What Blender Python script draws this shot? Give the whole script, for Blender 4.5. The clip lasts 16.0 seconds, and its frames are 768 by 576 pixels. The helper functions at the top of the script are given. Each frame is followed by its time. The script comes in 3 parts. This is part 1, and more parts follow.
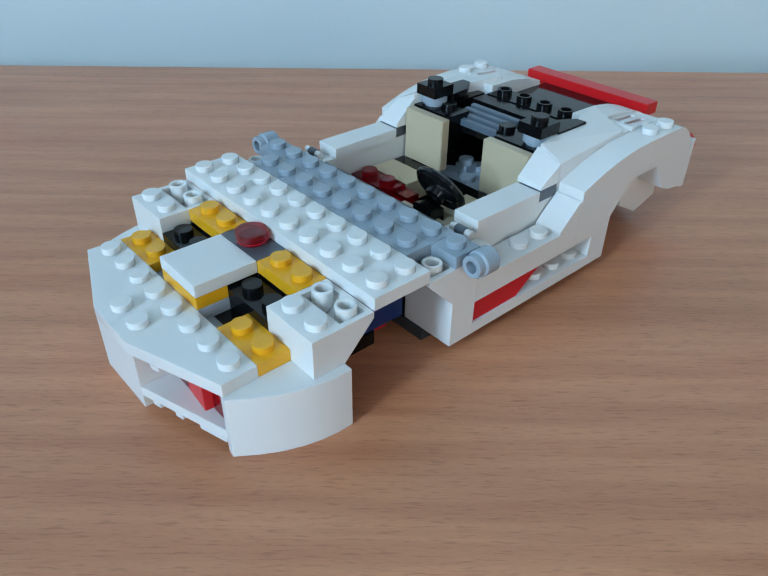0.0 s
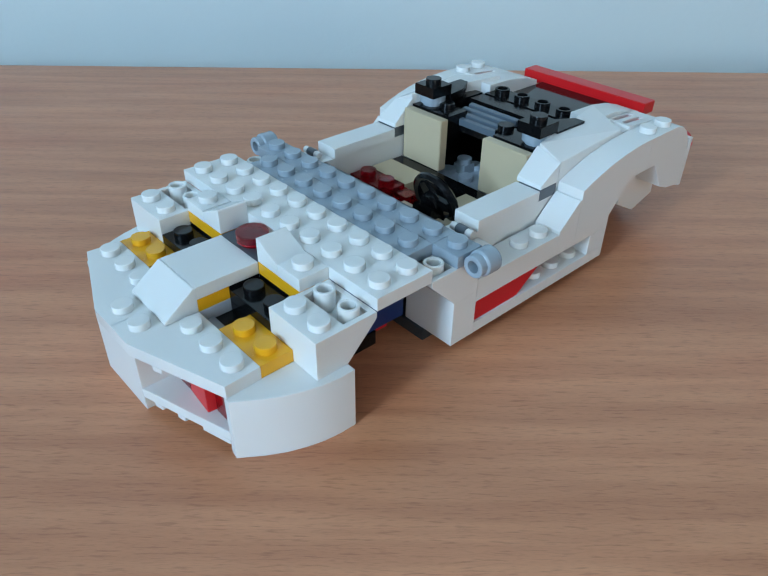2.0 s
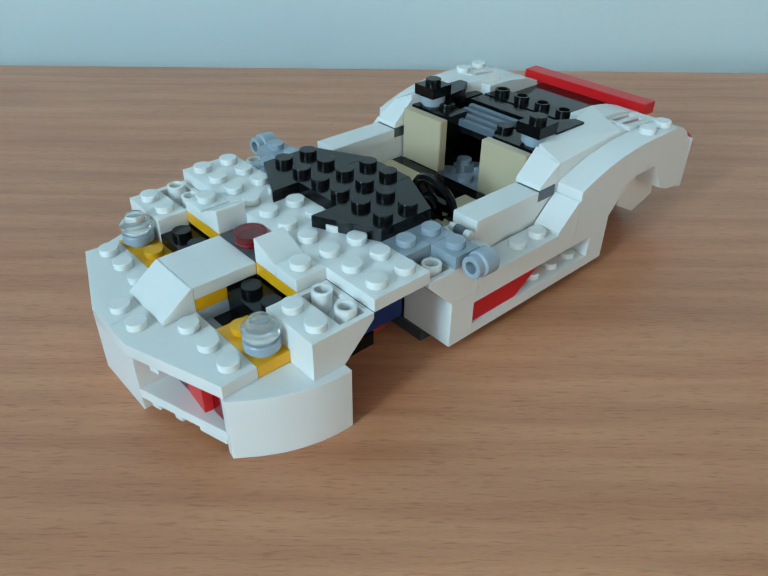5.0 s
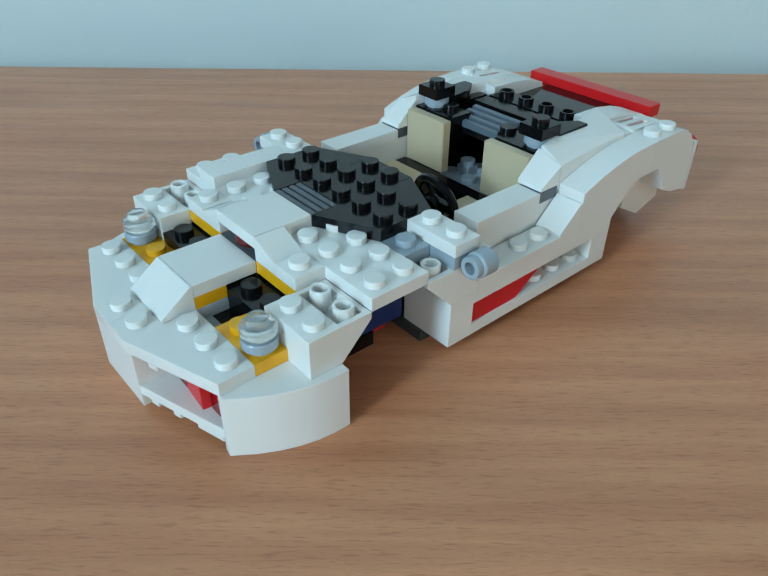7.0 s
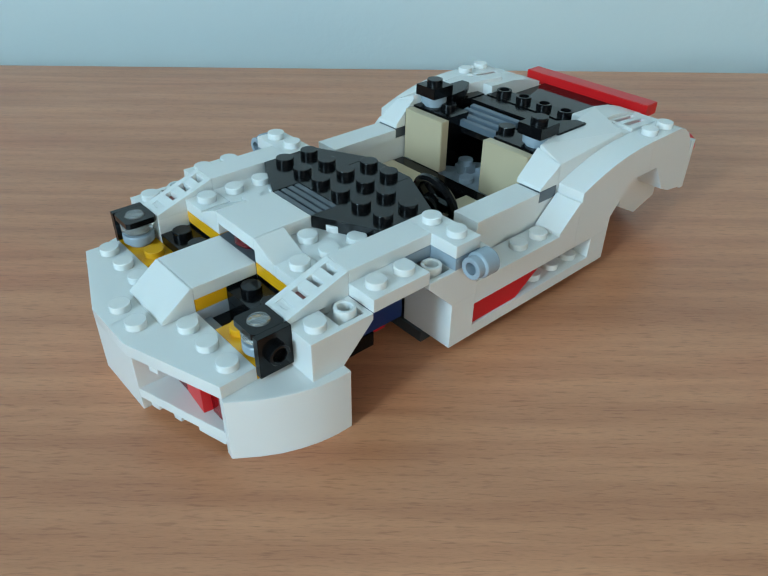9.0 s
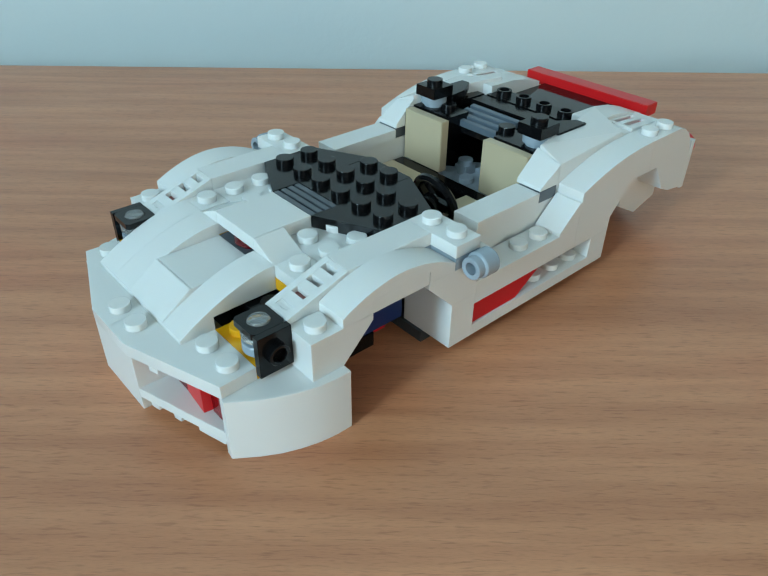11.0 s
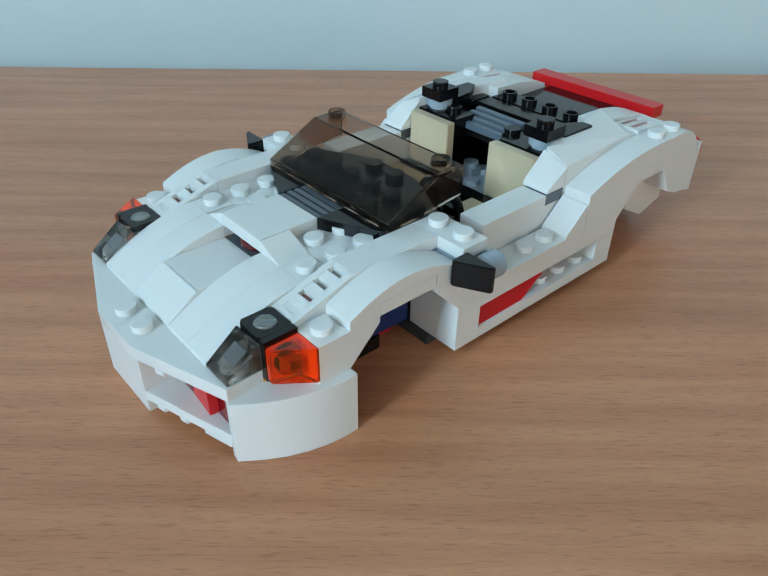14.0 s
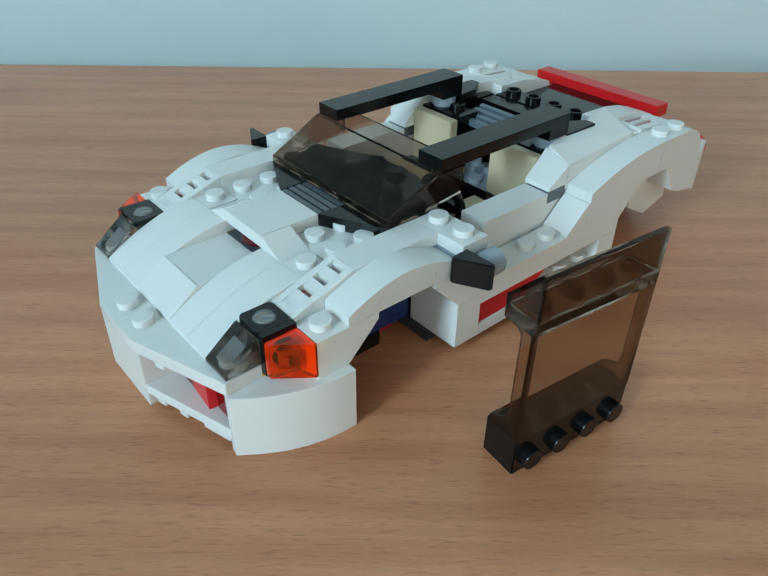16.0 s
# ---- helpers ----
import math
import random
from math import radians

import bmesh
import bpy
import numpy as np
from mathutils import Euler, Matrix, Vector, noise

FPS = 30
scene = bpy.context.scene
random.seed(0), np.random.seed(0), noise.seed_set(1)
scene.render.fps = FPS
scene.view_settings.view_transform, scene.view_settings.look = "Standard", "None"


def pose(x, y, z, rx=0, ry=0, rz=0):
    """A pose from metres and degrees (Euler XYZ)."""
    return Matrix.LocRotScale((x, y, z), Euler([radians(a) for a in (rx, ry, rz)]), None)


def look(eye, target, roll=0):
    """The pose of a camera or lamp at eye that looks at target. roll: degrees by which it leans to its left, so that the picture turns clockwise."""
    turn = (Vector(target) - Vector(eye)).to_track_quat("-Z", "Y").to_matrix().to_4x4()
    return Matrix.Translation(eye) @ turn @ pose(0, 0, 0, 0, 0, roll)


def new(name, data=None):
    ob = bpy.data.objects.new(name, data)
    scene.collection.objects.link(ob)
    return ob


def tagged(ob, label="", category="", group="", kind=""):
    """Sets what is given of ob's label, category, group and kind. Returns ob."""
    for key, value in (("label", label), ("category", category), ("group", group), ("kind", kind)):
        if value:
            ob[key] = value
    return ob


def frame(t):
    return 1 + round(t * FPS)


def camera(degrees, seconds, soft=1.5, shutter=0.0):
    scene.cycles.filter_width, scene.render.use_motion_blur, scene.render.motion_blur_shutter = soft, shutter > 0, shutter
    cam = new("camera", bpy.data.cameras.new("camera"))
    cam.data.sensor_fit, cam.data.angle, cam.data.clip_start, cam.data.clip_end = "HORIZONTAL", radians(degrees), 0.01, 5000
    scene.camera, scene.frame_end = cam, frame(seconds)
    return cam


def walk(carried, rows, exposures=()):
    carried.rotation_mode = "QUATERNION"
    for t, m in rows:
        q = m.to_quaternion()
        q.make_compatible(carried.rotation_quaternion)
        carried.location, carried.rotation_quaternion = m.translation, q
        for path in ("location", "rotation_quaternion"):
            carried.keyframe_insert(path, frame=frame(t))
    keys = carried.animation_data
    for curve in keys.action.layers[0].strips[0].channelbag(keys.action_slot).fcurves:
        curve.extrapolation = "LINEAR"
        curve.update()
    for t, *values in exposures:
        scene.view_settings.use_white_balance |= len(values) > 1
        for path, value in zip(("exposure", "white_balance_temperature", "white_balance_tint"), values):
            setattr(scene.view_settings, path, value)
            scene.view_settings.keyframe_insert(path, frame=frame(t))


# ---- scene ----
# A brick-built toy sports car on a wooden table, put together piece by piece.
# Car space: x to the rear in studs of 8 mm, y across, z up in plates of 3.2 mm from the table.
S, P = 0.008, 0.0032
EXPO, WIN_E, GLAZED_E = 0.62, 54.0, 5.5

CAM = Matrix((
    (0.75119, 0.37070, -0.54617, -0.07437),
    (-0.65998, 0.43691, -0.61118, -0.12602),
    (0.01206, 0.81957, 0.57285, 0.11100),
    (0, 0, 0, 1)))
cam = camera(58.220, 16.0, soft=1.3)

# each photograph of the stop-motion: start, car shift (mm, mm, degrees), camera turn (degrees)
SHIFTS = (
    (0.00, -0.00, 0.00, 0.003, 0.000, 0.000),
    (0.25, 0.06, 0.08, 0.002, 0.000, 0.068),
    (0.65, -0.19, -0.03, -0.209, 0.041, 0.109),
    (1.45, -0.05, -0.38, 0.675, 0.000, 0.136),
    (1.85, 0.06, -0.53, 0.647, -0.061, 0.000),
    (2.25, -0.23, -0.71, 1.152, 0.061, 0.122),
    (2.65, -0.10, -0.26, 0.423, -0.102, 0.014),
    (3.45, 0.06, 0.31, -0.235, -0.041, 0.041),
    (3.85, -0.36, -0.26, 0.378, -0.041, 0.014),
    (6.25, 0.18, 0.47, -0.618, 0.000, 0.109),
    (6.65, 0.20, 0.49, -0.633, 0.000, 0.095),
    (7.45, -0.15, -0.21, -0.202, 0.000, 0.109),
    (7.85, -0.27, -0.32, -0.074, -0.122, 0.068),
    (8.25, -0.27, -0.43, -0.022, -0.081, 0.000),
    (8.65, -0.29, -0.43, -0.012, -0.081, 0.014),
    (11.45, -0.69, -0.57, -0.071, -0.081, 0.095),
    (11.85, -0.81, -0.72, -0.000, -0.020, 0.122),
    (12.25, -0.99, -0.44, -0.756, 0.000, 0.136),
    (12.65, -0.91, -1.45, -0.181, -0.061, 0.041),
    (13.45, 0.47, -1.52, -0.391, -0.041, 0.068),
    (13.85, 0.47, -1.64, -0.177, -0.041, 0.122),
    (14.25, 0.47, -1.68, -0.250, -0.061, 0.068),
    (14.65, 1.40, -0.93, -0.979, -0.061, 0.014),
    (15.45, 1.33, -0.87, -0.928, -0.061, 0.041),
    (15.85, 1.31, -1.05, -1.000, -0.061, -0.054),
)

# where the side window stands, as its pieces are added
WINDOW_AT = [pose(1.02 * S, -9.62 * S, 0, 0, 0, 5.4), pose(1.0 * S, -9.45 * S, 0, 0, 0, -1.1), pose(0.905 * S, -9.295 * S, 0, 0, 0, -8.0)]


def held(carried, states):
    """Hold each pose until the next begins, as stop-motion does."""
    rows = [(0.0, states[0][1])]
    for (t, m), (_, before) in zip(states[1:], states):
        rows += [(t - 1 / FPS, before), (t, m)]
    rows.append((16.0, states[-1][1]))
    walk(carried, rows)


cam_states = [(t, CAM @ pose(0, 0, 0, ry, rx, 0)) for t, _, _, _, rx, ry in SHIFTS]
cam_rows = [(0.0, cam_states[0][1])]
for (t, m), (_, before) in zip(cam_states[1:], cam_states):
    cam_rows += [(t - 1 / FPS, before), (t, m)]
cam_rows.append((16.0, cam_states[-1][1]))
# the white balance drifts from photograph to photograph
walk(cam, cam_rows, exposures=(
    (0.0, EXPO, 6260, 11), (2.2, EXPO, 6260, 11), (2.27, EXPO, 6700, 3), (9.2, EXPO, 6700, 3), (11.3, EXPO, 6900, 2), (12.2, EXPO, 6900, 2),
    (12.27, EXPO, 7000, 1), (12.6, EXPO, 7000, 1), (12.67, EXPO, 6860, 3), (13.4, EXPO, 6860, 3), (13.47, EXPO, 6780, 7), (14.2, EXPO, 6780, 7),
    (14.27, EXPO, 6900, 3), (16.0, EXPO, 6900, 3)))

# ---- light: daylight from a window beside the table ----
# room frame: a to the right along the table's back edge, b away across it
A_DIR, B_DIR = Vector((0.7554, -0.6553, 0)), Vector((0.6553, 0.7554, 0))
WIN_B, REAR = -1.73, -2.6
ROOM = Matrix(((A_DIR.x, B_DIR.x, 0, 0), (A_DIR.y, B_DIR.y, 0, 0), (0, 0, 1, 0), (0, 0, 0, 1)))

world = bpy.data.worlds.new("sky")
scene.world = world
world.use_nodes = True
wn = world.node_tree.nodes
sky = wn.new("ShaderNodeTexSky")
sky.sky_type, sky.sun_disc = "NISHITA", False
sky.sun_elevation, sky.sun_rotation = radians(35), radians(200)
world.node_tree.links.new(sky.outputs[0], wn["Background"].inputs[0])
wn["Background"].inputs[1].default_value = 0.12

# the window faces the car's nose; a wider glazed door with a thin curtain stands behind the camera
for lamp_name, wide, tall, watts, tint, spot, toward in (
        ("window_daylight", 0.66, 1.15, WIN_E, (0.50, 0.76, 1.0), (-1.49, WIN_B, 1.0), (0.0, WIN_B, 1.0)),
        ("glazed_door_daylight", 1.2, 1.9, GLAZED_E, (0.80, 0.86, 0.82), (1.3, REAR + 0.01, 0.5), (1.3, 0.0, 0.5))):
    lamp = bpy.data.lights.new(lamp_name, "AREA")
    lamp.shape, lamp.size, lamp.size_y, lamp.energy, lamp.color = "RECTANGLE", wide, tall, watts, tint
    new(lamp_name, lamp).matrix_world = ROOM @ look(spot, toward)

# ---- materials ----
def mat_base(name):
    m = bpy.data.materials.new(name)
    m.use_nodes = True
    return m, m.node_tree.nodes, m.node_tree.links, m.node_tree.nodes["Principled BSDF"]


def plastic(name, col, rough=0.28, vary=0.06, bump=0.004):
    """Moulded plastic: faint mottling, fine scuffs and a soft gloss."""
    m, n, l, b = mat_base(name)
    geo = n.new("ShaderNodeTexCoord")
    big = n.new("ShaderNodeTexNoise")
    big.inputs["Scale"].default_value, big.inputs["Detail"].default_value = 90, 3
    fine = n.new("ShaderNodeTexNoise")
    fine.inputs["Scale"].default_value, fine.inputs["Detail"].default_value = 450, 2
    info = n.new("ShaderNodeObjectInfo")
    ramp = n.new("ShaderNodeMix")
    ramp.data_type = "RGBA"
    ramp.inputs[6].default_value = (*[c * (1 - vary) for c in col], 1)
    ramp.inputs[7].default_value = (*[min(1, c * (1 + vary)) for c in col], 1)
    mixf = n.new("ShaderNodeMath")
    mixf.operation = "ADD"
    half = n.new("ShaderNodeMath")
    half.operation, half.inputs[1].default_value = "MULTIPLY", 0.35
    l.new(info.outputs["Random"], half.inputs[0])
    big2 = n.new("ShaderNodeMath")
    big2.operation, big2.inputs[1].default_value = "MULTIPLY", 0.65
    l.new(big.outputs[0], big2.inputs[0])
    l.new(half.outputs[0], mixf.inputs[0])
    l.new(big2.outputs[0], mixf.inputs[1])
    l.new(geo.outputs["Object"], big.inputs[0])
    l.new(geo.outputs["Object"], fine.inputs[0])
    l.new(mixf.outputs[0], ramp.inputs[0])
    l.new(ramp.outputs[2], b.inputs["Base Color"])
    rr = n.new("ShaderNodeMapRange")
    rr.inputs[3].default_value, rr.inputs[4].default_value = rough - 0.02, rough + 0.04
    if bump:
        l.new(fine.outputs[0], rr.inputs[0])
        l.new(rr.outputs[0], b.inputs["Roughness"])
    else:
        big.inputs["Scale"].default_value, big.inputs["Detail"].default_value = 25, 0
        b.inputs["Roughness"].default_value = rough
    if bump:
        bp = n.new("ShaderNodeBump")
        bp.inputs["Strength"].default_value, bp.inputs["Distance"].default_value = bump, 0.0002
        l.new(big.outputs[0], bp.inputs["Height"])
        l.new(bp.outputs[0], b.inputs["Normal"])
    b.inputs["IOR"].default_value = 1.5
    return m


def clear(name, col, rough=0.04, through_=1.0):
    """Transparent moulded plastic."""
    m, n, l, b = mat_base(name)
    b.inputs["Base Color"].default_value = (*col, 1)
    b.inputs["Transmission Weight"].default_value = through_
    b.inputs["IOR"].default_value = 1.45
    fine = n.new("ShaderNodeTexNoise")
    fine.inputs["Scale"].default_value = 700
    rr = n.new("ShaderNodeMapRange")
    rr.inputs[3].default_value, rr.inputs[4].default_value = rough, rough + 0.06
    l.new(fine.outputs[0], rr.inputs[0])
    if rough:
        l.new(rr.outputs[0], b.inputs["Roughness"])
    else:
        b.inputs["Roughness"].default_value = 0.0
    return m


WHITE = plastic("white_plastic", (0.76, 0.755, 0.73), 0.27, 0.012, 0)
WHITE_B = WHITE.node_tree.nodes["Principled BSDF"]
WHITE_B.inputs["Subsurface Weight"].default_value, WHITE_B.inputs["Subsurface Scale"].default_value = 0.35, 0.0012
WHITE_B.inputs["Subsurface Radius"].default_value = (1.0, 0.9, 0.8)
YELLOW = plastic("yellow_plastic", (0.83, 0.40, 0.012), 0.25)
GREY = plastic("light_grey_plastic", (0.31, 0.37, 0.42), 0.25)
DARKGREY = plastic("dark_grey_plastic", (0.085, 0.10, 0.115), 0.28)
MIDGREY = plastic("blue_grey_plastic", (0.115, 0.145, 0.175), 0.25)
BASEGREY = plastic("deep_grey_plastic", (0.045, 0.055, 0.062), 0.35)
BLACK = plastic("black_plastic", (0.0055, 0.0055, 0.006), 0.16, 0.2)
BLACK.node_tree.nodes["Principled BSDF"].inputs["Specular IOR Level"].default_value = 0.32
GLOSSBLACK = plastic("gloss_black_plastic", (0.004, 0.004, 0.0045), 0.07, 0.2)
SLOTRED = plastic("dull_red_plastic", (0.30, 0.10, 0.09), 0.4)
TAN = plastic("tan_plastic", (0.56, 0.455, 0.30), 0.3)
RED = plastic("red_plastic", (0.66, 0.010, 0.013), 0.33)
BLUE = plastic("dark_blue_plastic", (0.01, 0.03, 0.13), 0.3)
T_RED = clear("clear_red_plastic", (0.62, 0.008, 0.02), 0.015, 0.85)
T_CLEAR = clear("clear_plastic", (0.86, 0.88, 0.86), 0.16, 0.82)
T_SMOKE = clear("smoke_plastic", (0.53, 0.48, 0.43), 0)
T_PANE = clear("smoke_pane", (0.50, 0.40, 0.33), 0)
T_PANE.node_tree.nodes["Principled BSDF"].inputs["IOR"].default_value = 1.33
T_WIND = clear("dark_smoke_pane", (0.54, 0.445, 0.38), 0)
T_WIND.node_tree.nodes["Principled BSDF"].inputs["IOR"].default_value = 1.16
T_SLOPE = clear("smoke_slope", (0.41, 0.36, 0.31), 0)
T_SLOPE.node_tree.nodes["Principled BSDF"].inputs["IOR"].default_value = 1.22
T_ORANGE = clear("clear_orange_plastic", (0.95, 0.17, 0.015), 0, 0.93)
ORANGE = plastic("orange_plastic", (0.95, 0.085, 0.003), 0.4)
T_AMBER = clear("deep_orange_plastic", (0.40, 0.035, 0.003), 0.05, 0.3)
LIGHTGREY = plastic("pale_grey_plastic", (0.50, 0.55, 0.60), 0.28)


def beech(name):
    """Beech veneer: fine short dark flecks along the grain on a warm ground."""
    m, n, l, b = mat_base(name)
    co = n.new("ShaderNodeTexCoord")

    def noise_at(scale, sx, sy, detail=4, rot=0.0):
        mp = n.new("ShaderNodeMapping")
        mp.inputs["Scale"].default_value = (sx, sy, 1)
        mp.inputs["Rotation"].default_value = (0, 0, rot)
        t = n.new("ShaderNodeTexNoise")
        t.inputs["Scale"].default_value, t.inputs["Detail"].default_value = scale, detail
        l.new(co.outputs["Object"], mp.inputs[0])
        l.new(mp.outputs[0], t.inputs[0])
        return t.outputs[0]

    def ramp(src, stops):
        r = n.new("ShaderNodeValToRGB")
        while len(r.color_ramp.elements) < len(stops):
            r.color_ramp.elements.new(0.5)
        for el, (pos, c) in zip(r.color_ramp.elements, stops):
            el.position, el.color = pos, (*c, 1)
        l.new(src, r.inputs[0])
        return r.outputs[0]

    def blend(kind, fac, a, c):
        x = n.new("ShaderNodeMix")
        x.data_type, x.blend_type = "RGBA", kind
        x.inputs[0].default_value = fac
        l.new(a, x.inputs[6])
        l.new(c, x.inputs[7])
        return x.outputs[2]

    ground = ramp(noise_at(9, 0.5, 3.0), ((0.32, (0.60, 0.248, 0.118)), (0.68, (0.73, 0.316, 0.156))))
    bands = ramp(noise_at(30, 0.15, 1.6, 3), ((0.35, (0.96, 0.945, 0.93)), (0.65, (1, 1, 1))))
    streaks = ramp(noise_at(150, 0.16, 2.4, 3), ((0.35, (0.90, 0.855, 0.83)), (0.6, (1, 1, 1))))
    flecks = ramp(noise_at(640, 0.30, 2.7, 2), ((0.30, (0.58, 0.46, 0.40)), (0.45, (1, 1, 1))))
    pores = ramp(noise_at(2400, 0.2, 2.0, 1), ((0.30, (0.84, 0.80, 0.77)), (0.5, (1, 1, 1))))
    blush = ramp(noise_at(14, 0.7, 1.5, 2), ((0.55, (1, 1, 1)), (0.74, (1.0, 0.84, 0.78))))
    wmap = n.new("ShaderNodeMapping")
    wmap.inputs["Scale"].default_value = (0.16, 1.0, 1)
    wave = n.new("ShaderNodeTexWave")
    wave.wave_type, wave.bands_direction = "BANDS", "Y"
    for key, val in (("Scale", 22), ("Distortion", 9), ("Detail", 3), ("Detail Scale", 0.8), ("Detail Roughness", 0.6)):
        wave.inputs[key].default_value = val
    l.new(co.outputs["Object"], wmap.inputs[0])
    l.new(wmap.outputs[0], wave.inputs[0])
    figure = ramp(wave.outputs["Fac"], ((0.10, (0.86, 0.79, 0.75)), (0.6, (1, 1, 1))))
    clouds = ramp(noise_at(5.5, 0.55, 1.5, 3), ((0.34, (0.90, 0.86, 0.83)), (0.62, (1.0, 1.0, 1.0))))
    c = blend("MULTIPLY", 1.0, ground, bands)
    c = blend("MULTIPLY", 0.6, c, figure)
    c = blend("MULTIPLY", 1.0, c, clouds)
    c = blend("MULTIPLY", 1.0, c, streaks)
    c = blend("MULTIPLY", 0.5, c, flecks)
    c = blend("MULTIPLY", 1.0, c, blush)
    c = blend("MULTIPLY", 0.6, c, pores)
    l.new(c, b.inputs["Base Color"])
    rr = n.new("ShaderNodeMapRange")
    rr.inputs[3].default_value, rr.inputs[4].default_value = 0.36, 0.5
    l.new(noise_at(60, 0.4, 2.0), rr.inputs[0])
    l.new(rr.outputs[0], b.inputs["Roughness"])
    bp = n.new("ShaderNodeBump")
    bp.inputs["Strength"].default_value, bp.inputs["Distance"].default_value = 0.12, 0.0003
    b.inputs["Coat Weight"].default_value, b.inputs["Coat Roughness"].default_value = 0.35, 0.3
    l.new(noise_at(500, 0.1, 2.0, 2), bp.inputs["Height"])
    l.new(bp.outputs[0], b.inputs["Normal"])
    return m


def painted(name, col, scale=3.0):
    """Matt wall paint with faint unevenness."""
    m, n, l, b = mat_base(name)
    co = n.new("ShaderNodeTexCoord")
    t = n.new("ShaderNodeTexNoise")
    t.inputs["Scale"].default_value, t.inputs["Detail"].default_value = scale, 5
    r = n.new("ShaderNodeValToRGB")
    r.color_ramp.elements[0].color = (*[c * 0.94 for c in col], 1)
    r.color_ramp.elements[1].color = (*col, 1)
    l.new(co.outputs["Object"], t.inputs[0])
    l.new(t.outputs[0], r.inputs[0])
    l.new(r.outputs[0], b.inputs["Base Color"])
    g = n.new("ShaderNodeTexNoise")
    g.inputs["Scale"].default_value, g.inputs["Detail"].default_value = 220, 3
    l.new(co.outputs["Object"], g.inputs[0])
    bp = n.new("ShaderNodeBump")
    bp.inputs["Strength"].default_value, bp.inputs["Distance"].default_value = 0.2, 0.001
    l.new(g.outputs[0], bp.inputs["Height"])
    l.new(bp.outputs[0], b.inputs["Normal"])
    b.inputs["Roughness"].default_value = 0.85
    return m


WOOD = beech("beech_veneer")
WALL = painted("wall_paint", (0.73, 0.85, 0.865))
# unseen walls and ceiling: paint darkened below white to limit bounced light
DIM_PAINT = painted("dimmed_room_paint", (0.44, 0.425, 0.40))
FLOORM = painted("floor_boards", (0.34, 0.25, 0.17), 6)


# ---- mesh helpers ----
def v(x, y, z):
    return Vector((x * S, y * S, z * P))


def soften(bm, offset=0.00008):
    sharp = [e for e in bm.edges if len(e.link_faces) == 2 and e.calc_face_angle() > 0.6]
    bmesh.ops.bevel(bm, geom=sharp, offset=offset, segments=2, affect="EDGES", clamp_overlap=True)


def prism(bm, poly, axis, lo, hi):
    """Extrude a polygon along an axis. The polygon lies in (y, z), (x, z) or (x, y)."""
    def at(p, q):
        return {"x": v(q, p[0], p[1]), "y": v(p[0], q, p[1]), "z": v(p[0], p[1], q)}[axis]
    a = [bm.verts.new(at(p, lo)) for p in poly]
    c = [bm.verts.new(at(p, hi)) for p in poly]
    fs = [bm.faces.new(a), bm.faces.new(c)]
    for i in range(len(poly)):
        j = (i + 1) % len(poly)
        fs.append(bm.faces.new((a[i], a[j], c[j], c[i])))
    bmesh.ops.recalc_face_normals(bm, faces=fs)
    return bm


def box(bm, x0, x1, y0, y1, z0, z1, gap=0.002):
    return prism(bm, ((x0 + gap, y0 + gap), (x1 - gap, y0 + gap), (x1 - gap, y1 - gap), (x0 + gap, y1 - gap)), "z", z0 + 0.003, z1 - 0.003)


def lathe(bm, centre, axis, profile, n=24):
    """Turn a profile of (radius, height) in mm about an axis through centre (metres)."""
    rot = {"x": Matrix.Rotation(radians(90), 3, "Y"), "-x": Matrix.Rotation(radians(-90), 3, "Y"), "y": Matrix.Rotation(radians(-90), 3, "X"),
           "-y": Matrix.Rotation(radians(90), 3, "X"), "z": Matrix.Identity(3)}[axis]
    rings = []
    for r, h in profile:
        if r <= 0:
            rings.append([bm.verts.new(centre + rot @ Vector((0, 0, h / 1000)))])
        else:
            rings.append([bm.verts.new(centre + rot @ Vector((r / 1000 * math.cos(2 * math.pi * i / n), r / 1000 * math.sin(2 * math.pi * i / n), h / 1000))) for i in range(n)])
    fs = []
    for a, c in zip(rings, rings[1:]):
        for i in range(n):
            j = (i + 1) % n
            if len(a) == 1 and len(c) == 1:
                continue
            if len(a) == 1:
                fs.append(bm.faces.new((a[0], c[i], c[j])))
            elif len(c) == 1:
                fs.append(bm.faces.new((a[i], a[j], c[0])))
            else:
                fs.append(bm.faces.new((a[i], a[j], c[j], c[i])))
    bmesh.ops.recalc_face_normals(bm, faces=fs)


def stud(bm, x, y, z, hollow=False, axis="z"):
    c = v(x, y, z)
    if hollow:
        lathe(bm, c, axis, ((2.4, -0.1), (2.4, 1.55), (2.25, 1.7), (1.75, 1.7), (1.6, 1.55), (1.6, 0.0), (0, 0.0)))
    else:
        lathe(bm, c, axis, ((2.4, -0.1), (2.4, 1.52), (2.35, 1.65), (2.22, 1.7), (0, 1.7)))


def finish(bm, name):
    for e in bm.edges:
        if len(e.link_faces) != 2:
            e.smooth = False
            continue
        lo, hi = sorted(f.calc_area() for f in e.link_faces)
        turn = e.calc_face_angle()
        e.smooth = turn < 0.62 and not (turn > 0.12 and hi > 5 * lo)
    for f in bm.faces:
        f.smooth = True
    me = bpy.data.meshes.new(name)
    bm.to_mesh(me)
    bm.free()
    return me


